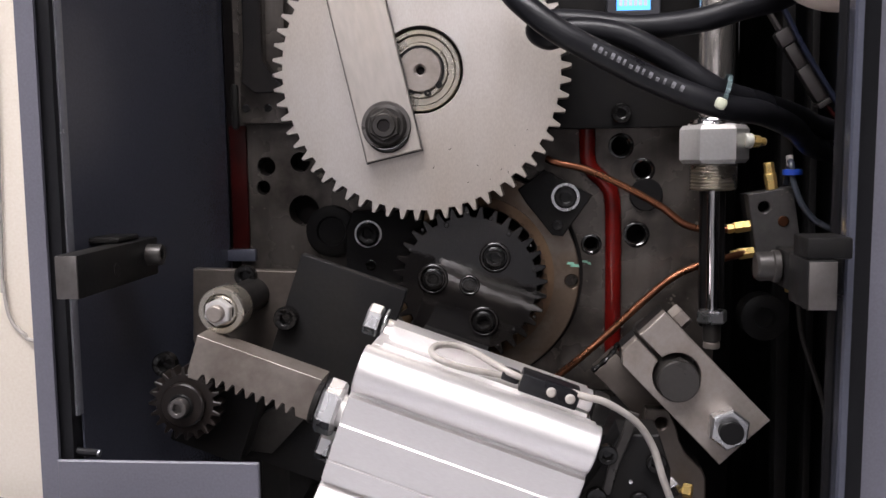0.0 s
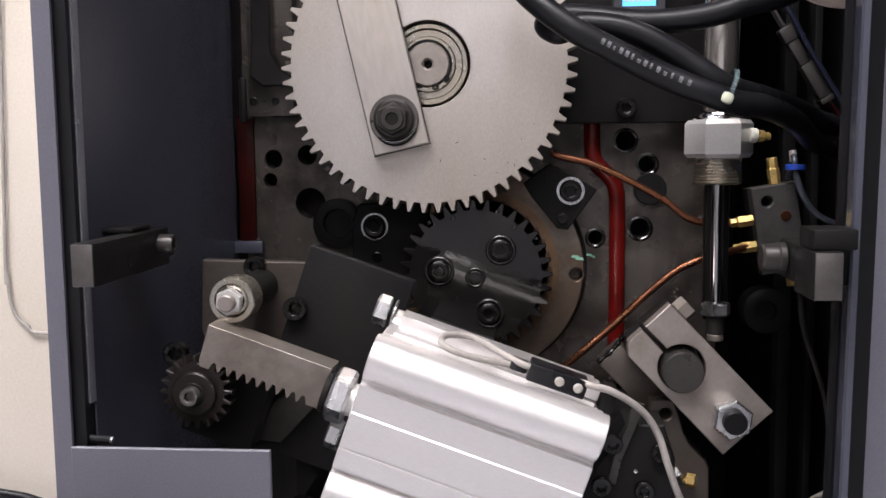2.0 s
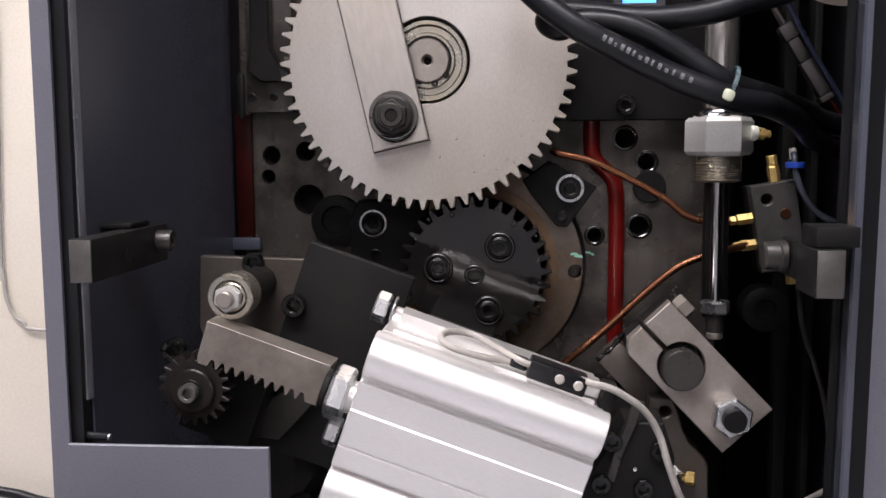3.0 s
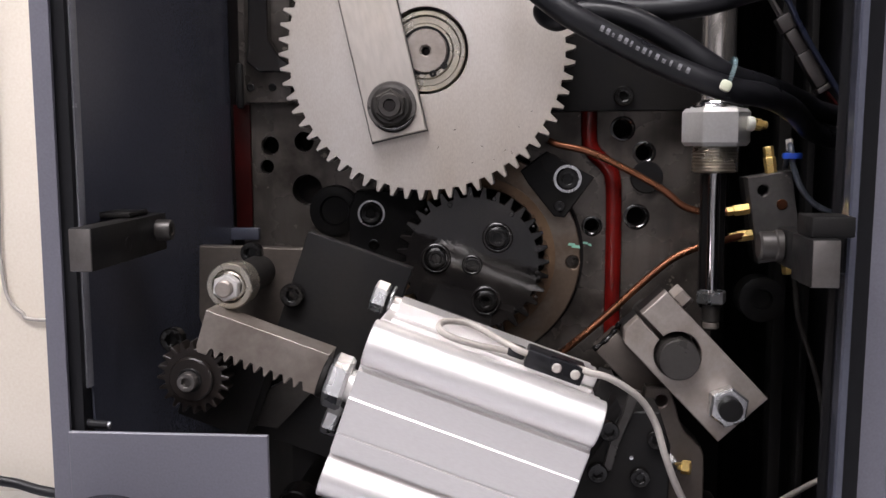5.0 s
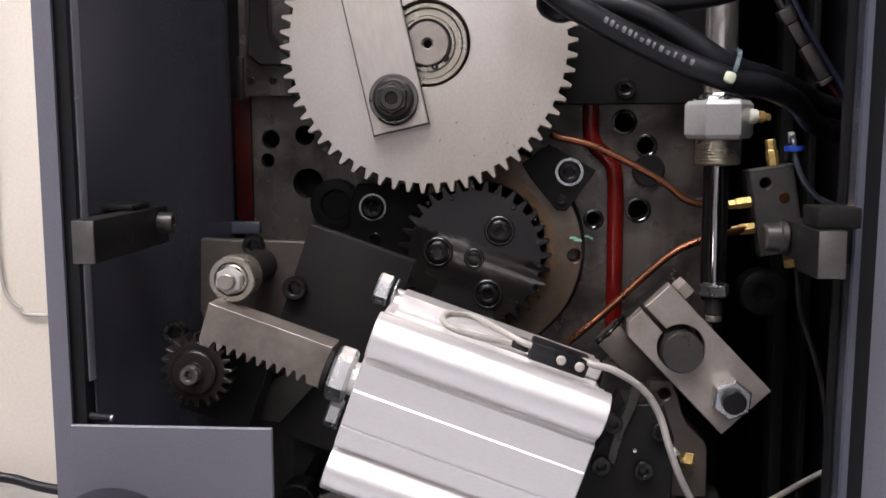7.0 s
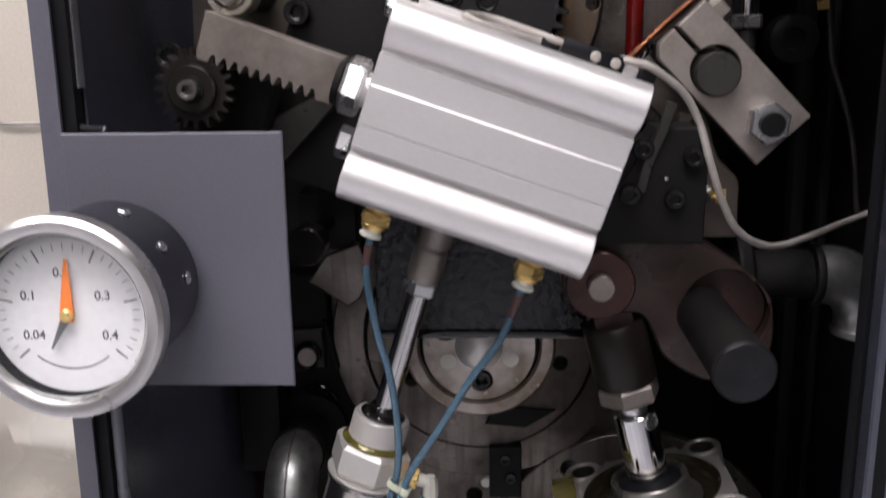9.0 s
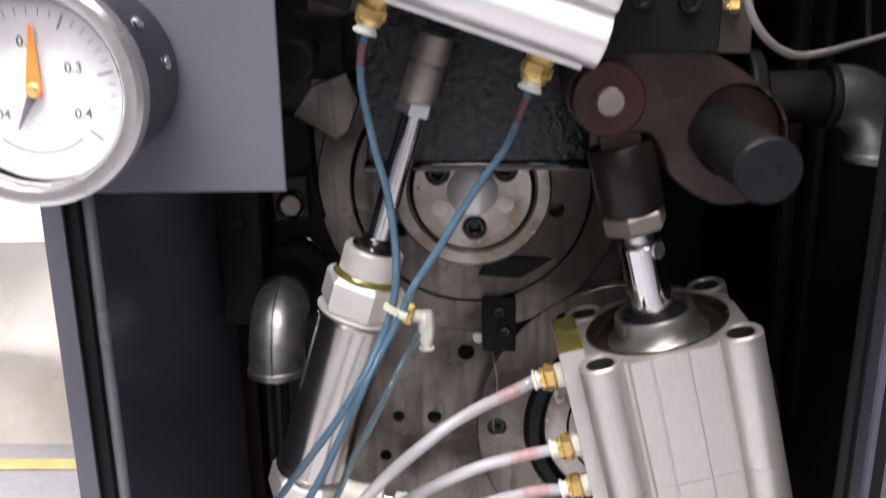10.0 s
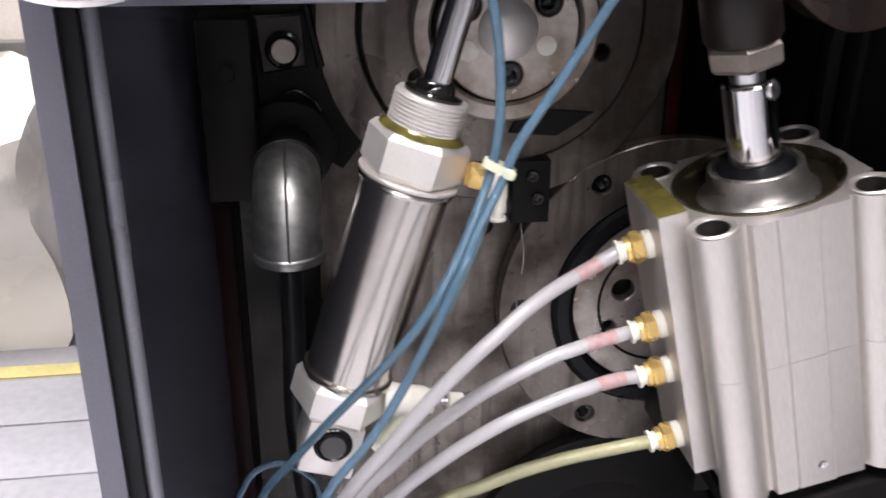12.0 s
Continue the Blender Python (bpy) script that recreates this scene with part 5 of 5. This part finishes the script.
part("blue_ring", lathe([(0.0030, -0.002), (0.0068, -0.002), (0.0072, 0), (0.0068, 0.002), (0.0030, 0.002)], 24), mat("blue_plastic", (0.02, 0.07, 0.45), 0.35), bt, "blue plastic ring", pose(0.2480, 0.748, 1.1585))
solo("copper_pipe", sweep([(0.075, 0.787, 1.170), (0.082, 0.785, 1.167), (0.106, 0.785, 1.161), (0.136, 0.785, 1.147), (0.162, 0.783, 1.132), (0.179, 0.781, 1.119), (0.200, 0.779, 1.115), (0.222, 0.778, 1.118)], 0.0028, 14), COPPER, pose(0, 0, 0), "thin bent copper lubrication pipe", "copper pipe", "copper pipes")
solo("copper_pipe", sweep([(0.226, 0.778, 1.099), (0.205, 0.772, 1.094), (0.192, 0.770, 1.091), (0.169, 0.770, 1.081), (0.144, 0.770, 1.060), (0.119, 0.770, 1.036), (0.093, 0.771, 1.013), (0.07, 0.785, 0.99)], 0.0028, 14), COPPER, pose(0, 0, 0), "thin bent copper lubrication pipe", "copper pipe", "copper pipes")
rp2 = thing("round_boss", out(0.238, 0.79, 1.048), "black round boss on the frame", "boss")
part("boss", lathe([(0, -0.01), (0.0175, -0.01), (0.0175, 0.01), (0.016, 0.011), (0.008, 0.011), (0.007, 0.006), (0, 0.006)], 40), BLACK, rp2)

# thick black cables across the top
h1 = [(0.045, 0.66, 1.285), (0.057, 0.63, 1.266), (0.080, 0.62, 1.246), (0.107, 0.62, 1.231), (0.136, 0.62, 1.216), (0.173, 0.62, 1.201), (0.201, 0.640, 1.197), (0.232, 0.690, 1.189), (0.262, 0.750, 1.176), (0.300, 0.80, 1.168)]
h2 = [(0.27, 0.68, 1.30), (0.218, 0.65, 1.268), (0.188, 0.64, 1.259), (0.162, 0.64, 1.252), (0.129, 0.645, 1.250), (0.098, 0.652, 1.2545), (0.078, 0.654, 1.256), (0.068, 0.648, 1.2505),
      (0.0755, 0.640, 1.2445), (0.090, 0.636, 1.2485), (0.117, 0.632, 1.244), (0.144, 0.63, 1.230), (0.174, 0.63, 1.210), (0.204, 0.655, 1.203), (0.238, 0.705, 1.197), (0.268, 0.760, 1.191), (0.304, 0.80, 1.185)]
for pts in (h1, h2):
    c = thing("black_cable", pose(0, 0, 0), "thick black rubber cable", "cable", "black cables")
    part("sheath", sweep(pts, 0.0075, 16), RUBBER, c)
    if pts is h1:
        sm = smooth_path(pts, 8)
        for k in range(22, 36):
            p = sm[k]
            part("print_bar", box(-0.0010, 0.0012 if k % 3 else 0.0004, -0.0002, 0.0002, -0.0018, 0.0018 if k % 4 else 0.0006), PRINT, c, "grey print on the cable", Matrix.Translation(p + Vector((0.0005, -0.0074, 0.001))) @ pose(0, 0, 0, 0, 26, 0))
zt_ = thing("zip_tie", pose(0.1745, 0.624, 1.2075, 0, 24, 0), "white nylon zip tie round the cables", "cable tie", "cable ties")
part("band", prism([(0.0122 * math.cos(a), 0.0108 * math.sin(a)) for a in np.linspace(0, 2 * math.pi, 33)[:-1]], 0.0026, [[(0.0114 * math.cos(a), 0.0099 * math.sin(a)) for a in np.linspace(0, 2 * math.pi, 33)[:-1]]], -0.0013), TEAL, zt_, "", pose(0.001, 0, 0.0005, 0, 84, 0))
part("head", box(-0.0036, 0.0036, -0.0140, -0.0085, -0.0095, -0.0028, 0.0022), TIE, zt_)

# sensor cable
solo("sensor_cable", sweep([(0.0620, 0.574, 1.0490), (0.0530, 0.573, 1.0528), (0.0442, 0.579, 1.0560), (0.0250, 0.595, 1.0630), (0.0110, 0.588, 1.0660), (0.0075, 0.574, 1.0652), (0.0140, 0.565, 1.0620), (0.0292, 0.569, 1.0562), (0.0471, 0.576, 1.0512), (0.0600, 0.5765, 1.0470)], 0.0020, 12), CABLE, pose(0, 0, 0), "light grey sensor cable loop on the cylinder", "cable")
solo("sensor_cable", sweep([(0.0845, 0.575, 1.0425), (0.093, 0.570, 1.0410), (0.105, 0.572, 1.037), (0.122, 0.580, 1.024), (0.132, 0.585, 1.008), (0.138, 0.585, 0.989), (0.146, 0.59, 0.968), (0.158, 0.60, 0.947), (0.177, 0.62, 0.933), (0.202, 0.65, 0.926), (0.248, 0.70, 0.927), (0.291, 0.74, 0.931), (0.306, 0.76, 0.934)], 0.0021, 12), CABLE, pose(0, 0, 0), "light grey sensor cable hanging from the cylinder", "cable")

# ---- air tubes ----
def tube(points, r, material, label, ends=None, dye=None):
    t = thing("air_tube", pose(0, 0, 0), label, "air tube", "air tubes")
    part("tube", sweep(points, r, 16, 10, None, 0.62 * r), material, t)
    if ends:
        way = smooth_path(points, 10)
        inside = [p for p in way if ends[0] < (p - way[0]).length < ends[1]]
        part("dyed_end", sweep(inside, r + 0.0002, 16, 1), dye or PINK, t, "dye inside the tube end")
    return t


tube([tuple(a_m @ Vector((-0.074, -0.004, AH - 0.021))), (-0.0500, 0.581, 0.925), (-0.0445, 0.58, 0.890), (-0.0385, 0.58, 0.866), (-0.0350, 0.58, 0.840), (-0.0345, 0.58, 0.815), (-0.0380, 0.578, 0.795), (-0.0472, 0.570, 0.7736), (-0.0568, 0.562, 0.7564), (-0.0687, 0.556, 0.7386), (-0.0822, 0.557, 0.7195), (-0.0968, 0.568, 0.6962), (-0.1128, 0.582, 0.6697), (-0.1306, 0.598, 0.6384), (-0.1488, 0.615, 0.604), (-0.158, 0.625, 0.56)], 0.0022, BLUE, "blue nylon air tube", (0.006, 0.020), RUST)
tube([tuple(a_m @ Vector((-0.074, -0.004, -AH + 0.022))), (0.0260, 0.578, 0.889), (0.009, 0.577, 0.865), (-0.010, 0.576, 0.834), (-0.0265, 0.576, 0.808), (-0.0335, 0.574, 0.792), (-0.0439, 0.568, 0.7743), (-0.0518, 0.560, 0.7597), (-0.0600, 0.556, 0.7433), (-0.0698, 0.555, 0.7222), (-0.0777, 0.554, 0.7067), (-0.0879, 0.553, 0.6887), (-0.0983, 0.555, 0.6715), (-0.1117, 0.558, 0.6516), (-0.135, 0.57, 0.60), (-0.145, 0.58, 0.56)], 0.0022, BLUE, "blue nylon air tube", (0.006, 0.020), RUST)
tube([(-0.0262, 0.640, 0.757), (-0.0300, 0.628, 0.7525), (-0.0362, 0.615, 0.7455), (-0.0457, 0.606, 0.729), (-0.0572, 0.603, 0.7068), (-0.0682, 0.605, 0.684), (-0.0776, 0.612, 0.6602), (-0.092, 0.626, 0.6235), (-0.1078, 0.645, 0.588), (-0.125, 0.655, 0.54)], 0.0022, TEAL, "blue nylon air tube")
tube([(-0.120, 0.70, 0.487), (-0.120, 0.70, 0.537), (-0.127, 0.70, 0.552), (-0.139, 0.70, 0.561), (-0.150, 0.70, 0.562), (-0.161, 0.70, 0.556), (-0.167, 0.70, 0.546), (-0.171, 0.70, 0.533), (-0.172, 0.70, 0.483)], 0.0022, BLUE, "blue nylon air tube bent in a loop")
tie2 = thing("zip_tie", pose(-0.0345, 0.578, 0.797, 0, 25, 0), "pale nylon zip tie round the blue tubes", "cable tie", "cable ties")
part("band", prism([(0.0075 * math.cos(a), 0.0048 * math.sin(a)) for a in np.linspace(0, 2 * math.pi, 25)[:-1]], 0.004, [[(0.0067 * math.cos(a), 0.0040 * math.sin(a)) for a in np.linspace(0, 2 * math.pi, 25)[:-1]]], -0.002), TIE, tie2)
part("head", box(0.0015, 0.0065, -0.0072, -0.0042, -0.0022, 0.0022, 0.001), TIE, tie2)
port_at = [tuple(b_m @ Vector((-0.0850, -0.0085, -d))) for d in PORTS]
tube([port_at[0], (0.0306, 0.647, 0.7121), (0.0114, 0.638, 0.7068), (-0.0074, 0.628, 0.6997), (-0.0235, 0.621, 0.6895), (-0.0386, 0.618, 0.6772), (-0.0565, 0.616, 0.6593), (-0.0776, 0.615, 0.6336), (-0.1023, 0.62, 0.599), (-0.13, 0.63, 0.55)], 0.0041, CLEAR, "milky translucent air tube", (0.010, 0.030))
tube([port_at[1], (0.0455, 0.648, 0.6679), (0.0263, 0.643, 0.6659), (0.0128, 0.64, 0.6633), (-0.0098, 0.637, 0.6549), (-0.0318, 0.636, 0.6427), (-0.0568, 0.636, 0.6237), (-0.0792, 0.636, 0.6018), (-0.0955, 0.636, 0.5839), (-0.13, 0.63, 0.535)], 0.0041, CLEAR, "milky translucent air tube", (0.010, 0.030))
tube([port_at[2], (0.0528, 0.648, 0.6403), (0.0343, 0.642, 0.6398), (0.0136, 0.637, 0.6365), (-0.0128, 0.633, 0.6283), (-0.0379, 0.634, 0.6128), (-0.0631, 0.637, 0.5917), (-0.0761, 0.638, 0.5791), (-0.13, 0.63, 0.535)], 0.0041, CLEAR, "milky translucent air tube", (0.010, 0.030))
tube([port_at[3], (0.0652, 0.652, 0.5909), (0.0489, 0.655, 0.5861), (0.029, 0.658, 0.5805), (0.0016, 0.659, 0.5728), (-0.0234, 0.655, 0.567), (-0.0405, 0.655, 0.5612), (-0.09, 0.64, 0.545), (-0.13, 0.63, 0.52)], 0.0041, YELLOW_T, "yellowed translucent air tube")

# ---- pressure gauge ----
gg = thing("pressure_gauge", out(-0.1738, 0.5370, 0.9335), "round pressure gauge with white dial and orange pointer", "pressure gauge")
part("case", lathe([(0, 0.0), (0.041, 0.0), (0.0425, 0.002), (0.0425, 0.060), (0.040, 0.062), (0.040, 0.050), (0, 0.050)], 72), CASE, gg, "dark blue-grey gauge case")
part("bezel", lathe([(0.0385, 0.0500), (0.0425, 0.0605), (0.0470, 0.0600), (0.0478, 0.0620), (0.0475, 0.0700), (0.0455, 0.0720), (0.0415, 0.0720), (0.0405, 0.0715), (0.0400, 0.0690), (0.0385, 0.0670)], 80), POLISHED, gg, "polished metal bezel")
part("dial", rod(0.0384, 0.0502, 0.0600, 0.0003, 64), DIAL, gg)
part("lens", rod(0.0383, 0.0670, 0.0685, 0.0003, 64), GLASS, gg, "clear lens").visible_shadow = False
def tick(a, r0, r1, w, parent, name="tick"):
    part(name, box(-w / 2, w / 2, r0, r1, 0.0601, 0.0602), INK, parent, "", pose(0, 0, 0, 0, 0, a))


for k in range(31):
    a = 130 - k * 260 / 30
    major = k % 6 == 0
    tick(a, 0.0268 if major else 0.0300, 0.0335, 0.0008 if major else 0.00035, gg)


def words(text, size, x, y, parent, z=0.0601):
    cu = bpy.data.curves.new("text", "FONT")
    cu.offset = 0.00012
    cu.body, cu.size, cu.align_x, cu.align_y = text, size, "CENTER", "CENTER"
    tmp = new("dial_number", cu)
    me = bpy.data.meshes.new_from_object(tmp.evaluated_get(bpy.context.evaluated_depsgraph_get()))
    bpy.data.objects.remove(tmp)
    ob = new("dial_number", me)
    me.materials.clear()
    me.materials.append(INK)
    ob.parent = parent
    ob.matrix_basis = pose(x, y, z)
    return ob


for text, x, y in (("0.1", -0.0185, 0.0085), ("0.2", -0.002, 0.0195), ("0.3", 0.0165, 0.0085), ("0.4", 0.0185, -0.0105), ("0.04", -0.0175, -0.0105)):
    words(text, 0.0062, x, y, gg)
arc_pts = [(0.027 * math.cos(radians(a)), 0.027 * math.sin(radians(a))) for a in np.linspace(230, 310, 24)] + [(0.0263 * math.cos(radians(a)), 0.0263 * math.sin(radians(a))) for a in np.linspace(310, 230, 24)]
part("arc_print", prism(arc_pts, 0.0001, (), 0.0601), INK, gg)
part("pointer", prism([(-0.0032, -0.003), (0.0032, -0.003), (0.0030, 0.004), (0.0006, 0.0265), (-0.0006, 0.0265), (-0.0030, 0.004)], 0.0008, (), 0.0620), ORANGE, gg, "orange pointer", pose(0, 0, 0, 0, 0, -4))
part("pointer_tail", prism([(-0.0022, -0.001), (0.0022, -0.001), (0.0004, -0.0185), (-0.0004, -0.0185)], 0.0006, (), 0.0618), INK, gg, "", pose(0, 0, 0, 0, 0, -28))
part("pointer_cap", lathe([(0, 0.0602), (0.0030, 0.0602), (0.0030, 0.0640), (0.0022, 0.0648), (0, 0.0650)], 24), BRASS, gg, "brass pointer cap")
for a, zz in ((35, 0.030), (8, 0.018), (70, 0.022)):
    part("case_screw", rod(0.0032, 0, 0.0014), ZINC, gg, "", pose(0.0424 * math.cos(radians(a)), 0.0424 * math.sin(radians(a)), zz) @ pose(0, 0, 0, 0, 90, 0) if a == 0 else pose(0, 0, zz, 0, 0, a) @ pose(0.0424, 0, 0, 0, 90, 0))

# ---- door latch blocks ----
lb = thing("latch_block", pose(-0.1808, 0.516, 1.1155), "dark steel door latch block on the side panel", "latch block", "latch blocks")
part("block", box(0.0, 0.0125, 0.0, 0.105, -0.0115, 0.0115, 0.0008), BLACK, lb)
part("face_plate", box(0.0004, 0.0121, -0.0012, -0.0001, -0.0111, 0.0111, 0.0003), DARKSTEEL, lb)
part("screw", socket_head(0.0065, 0.009), OXIDE, lb, "", pose(0.0126, 0.090, 0.002, 0, 90, 0))
part("hole", lathe([(0.003, 0), (0.0042, 0.0004), (0.0042, 0)], 20), VOID, lb, "", pose(0.0126, 0.045, -0.002, 0, 90, 0))
part("tab", box(-0.018, 0.008, 0.060, 0.088, 0.0117, 0.0150, 0.001), BLACK, lb)
rb = thing("latch_block", pose(0.2015, 0.5115, 1.111), "dark steel door latch block at the column", "latch block", "latch blocks")
part("block", box(-0.007, 0.0070, 0.0, 0.034, -0.0120, 0.0120, 0.0008), BLACK, rb)
part("face_plate", box(-0.0065, 0.0065, -0.0012, -0.0001, -0.0115, 0.0115, 0.0003), DARKSTEEL, rb)
part("arm", box(-0.0040, 0.0330, 0.0342, 0.078, -0.010, 0.0115, 0.0025), BLACK, rb)
part("knob", lathe([(0, 0), (0.0070, 0), (0.0088, 0.0010), (0.0088, 0.0040), (0.0080, 0.0048), (0.0078, 0.0120), (0.0066, 0.0132), (0, 0.0132)], 28), OXIDE, rb, "dark ribbed round knob", pose(-0.0042, 0.062, 0.002, 0, -90, 0))
part("tab", box(-0.006, 0.0150, 0.004, 0.030, 0.0122, 0.0225, 0.001), BLACK, rb)

# ---- beyond the cabinet ----
nb = thing("cream_cabinet", pose(-0.75, 1.6, 0.0), "cream painted machine housing standing behind", "cabinet")
part("housing", box(-0.55, 0.50, -0.5, -0.22, 0.745, 2.2, 0.02), CREAM, nb)
for x in (-0.5, 0.475):
    for y in (-0.46, -0.26):
        part("leg", box(x - 0.02, x + 0.02, y - 0.02, y + 0.02, 0, 0.745), CREAM, nb)
solo("wall_cable", sweep([(-0.529, 1.094, 1.6), (-0.549, 1.094, 1.072), (-0.549, 1.094, 1.033), (-0.544, 1.094, 0.993), (-0.528, 1.094, 0.973), (-0.497, 1.094, 0.964), (-0.30, 1.094, 0.974)], 0.0022, 10), CABLE, pose(0, 0, 0), "thin cable hanging on the cream housing", "cable")
solo("power_cable", sweep([(-0.70, 1.085, 0.792), (-0.64, 1.085, 0.782), (-0.567, 1.085, 0.772), (-0.539, 1.085, 0.768), (-0.508, 1.085, 0.760), (-0.45, 1.086, 0.752), (-0.40, 1.088, 0.750)], 0.0060, 12), RUBBER, pose(0, 0, 0), "black power cable along the foot of the cream housing", "cable")
for y0, y1 in ((1.28, 1.472), (1.480, 1.622), (1.630, 1.772)):
    solo("floor_panel", box(-2.6, -0.32, y0, y1, 0.0, 0.004, 0.001), FLOOR, pose(0, 0, 0), "pale grey floor panel with a bright edge", "floor panel", "floor panels")


def lumpy(sx, sy, sz, amount, seed):
    bm = bmesh.new()
    bmesh.ops.create_cube(bm, size=1)
    bmesh.ops.subdivide_edges(bm, edges=bm.edges[:], cuts=14, use_grid_fill=True)
    for v in bm.verts:
        p = Vector((v.co.x * sx, v.co.y * sy, (v.co.z + 0.5) * sz))
        k = 0.25 + v.co.z + 0.5
        v.co = p + amount * min(k, 1) * Vector(noise.noise_vector(p * 5 + Vector((seed, 0, 0)))) * (1 if p.z > 0.01 else 0)
    return bm


WRAP = mat("white_plastic_wrap", (0.76, 0.73, 0.69), 0.3, 0, (0.62, 0.58, 0.52), 0.6, 6, 60, 0.4, 0.1)
CARD = mat("brown_card", (0.52, 0.36, 0.26), 0.75, 0, (0.46, 0.31, 0.22), 0.5, 8, 90, 0.1)
FOIL = mat("crumpled_clear_foil", (0.84, 0.80, 0.74), 0.25, 0, (0.76, 0.71, 0.63), 0.7, 5, 40, 0.9, 0.1)
solo("wrapped_pallet", lumpy(1.5, 0.55, 0.42, 0.11, 5.0), FOIL, pose(-1.35, 2.17, 0.0), "low load under crumpled beige plastic foil behind the floor line", "pallet load")
solo("wrapped_pallet", lumpy(1.5, 0.7, 0.5, 0.09, 3.0), WRAP, pose(-1.55, 2.75, 0.0), "bundle wrapped in crumpled white plastic sheet on the floor", "bundle")
solo("wrapped_pallet", lumpy(1.2, 0.8, 0.9, 0.10, 9.0), WRAP, pose(-2.1, 4.0, 0.0), "tall bundle wrapped in white plastic sheet", "bundle")
cb = thing("cardboard_box", pose(-1.1, 3.75, 0.0), "brown cardboard box on the workshop floor", "box")
part("carton", box(-0.3, 0.3, -0.25, 0.25, 0, 0.45, 0.006), CARD, cb)
part("flap", box(-0.3, 0.3, -0.25, -0.005, 0.451, 0.456), CARD, cb)
part("flap", box(-0.3, 0.3, 0.005, 0.25, 0.451, 0.456), CARD, cb)

# ---- dim wiring at the upper right ----
plug = thing("wire_connector", along((0.2435, 0.80, 1.2735), (0.2853, 0.80, 1.2049)), "dull grimy plastic wire connector with dark leads", "connector")
for x in (-0.0026, 0.0026):
    part("sleeve", rod(0.0017, -0.010, 0.0118, 0.0003, 12), DIM, plug, "", pose(x, 0, 0))
part("latch", box(-0.0058, 0.0058, -0.0058, 0.0058, 0.012, 0.0245, 0.0016), DIM, plug)
part("shell", box(-0.0045, 0.0045, -0.0045, 0.0045, 0.0247, 0.0440, 0.0012), DIM, plug)
part("shell", box(-0.0056, 0.0056, -0.0052, 0.0052, 0.0442, 0.0735, 0.0016), DIM, plug)
part("lip", box(-0.0068, 0.0068, -0.0060, 0.0060, 0.0737, 0.0780, 0.0010), DIM, plug)
for x in (-0.003, 0.002):
    part("lead", sweep([(x, 0, 0.078), (x - 0.002, 0.001, 0.088), (x - 0.004, 0.002, 0.106)], 0.0014, 10), DARKRED, plug, "thin brown lead")
solo("wire_lead", sweep([(0.2360, 0.79, 1.3050), (0.2504, 0.79, 1.2771), (0.2660, 0.79, 1.2476), (0.2815, 0.79, 1.2223), (0.2971, 0.79, 1.1967), (0.3040, 0.79, 1.1850)], 0.0021, 12), NAVY, pose(0, 0, 0), "dark blue wire running past the connector", "wire")
solo("beige_hose", sweep([(0.205, 0.63, 1.285), (0.220, 0.62, 1.268), (0.236, 0.615, 1.262), (0.252, 0.615, 1.266), (0.275, 0.64, 1.29)], 0.0105, 18), mat("beige_plastic", (0.50, 0.42, 0.36), 0.45), pose(0, 0, 0), "beige corrugated hose passing behind the column", "hose")
for k, (x, w) in enumerate(((0.262, 0.010), (0.285, 0.006))):
    solo("inner_post", box(x, x + w, 0.84, 0.86, 0.6, 1.5, 0.001), BLACK, pose(0, 0, 0), "dark upright steel post inside the cabinet", "post", "inner posts")
solo("thin_pipe", sweep([(0.262, 0.785, 1.075), (0.264, 0.785, 1.056), (0.268, 0.785, 1.03), (0.283, 0.78, 0.98), (0.292, 0.78, 0.92)], 0.0022, 10), OXIDE, pose(0, 0, 0), "thin dark lubrication pipe", "pipe")
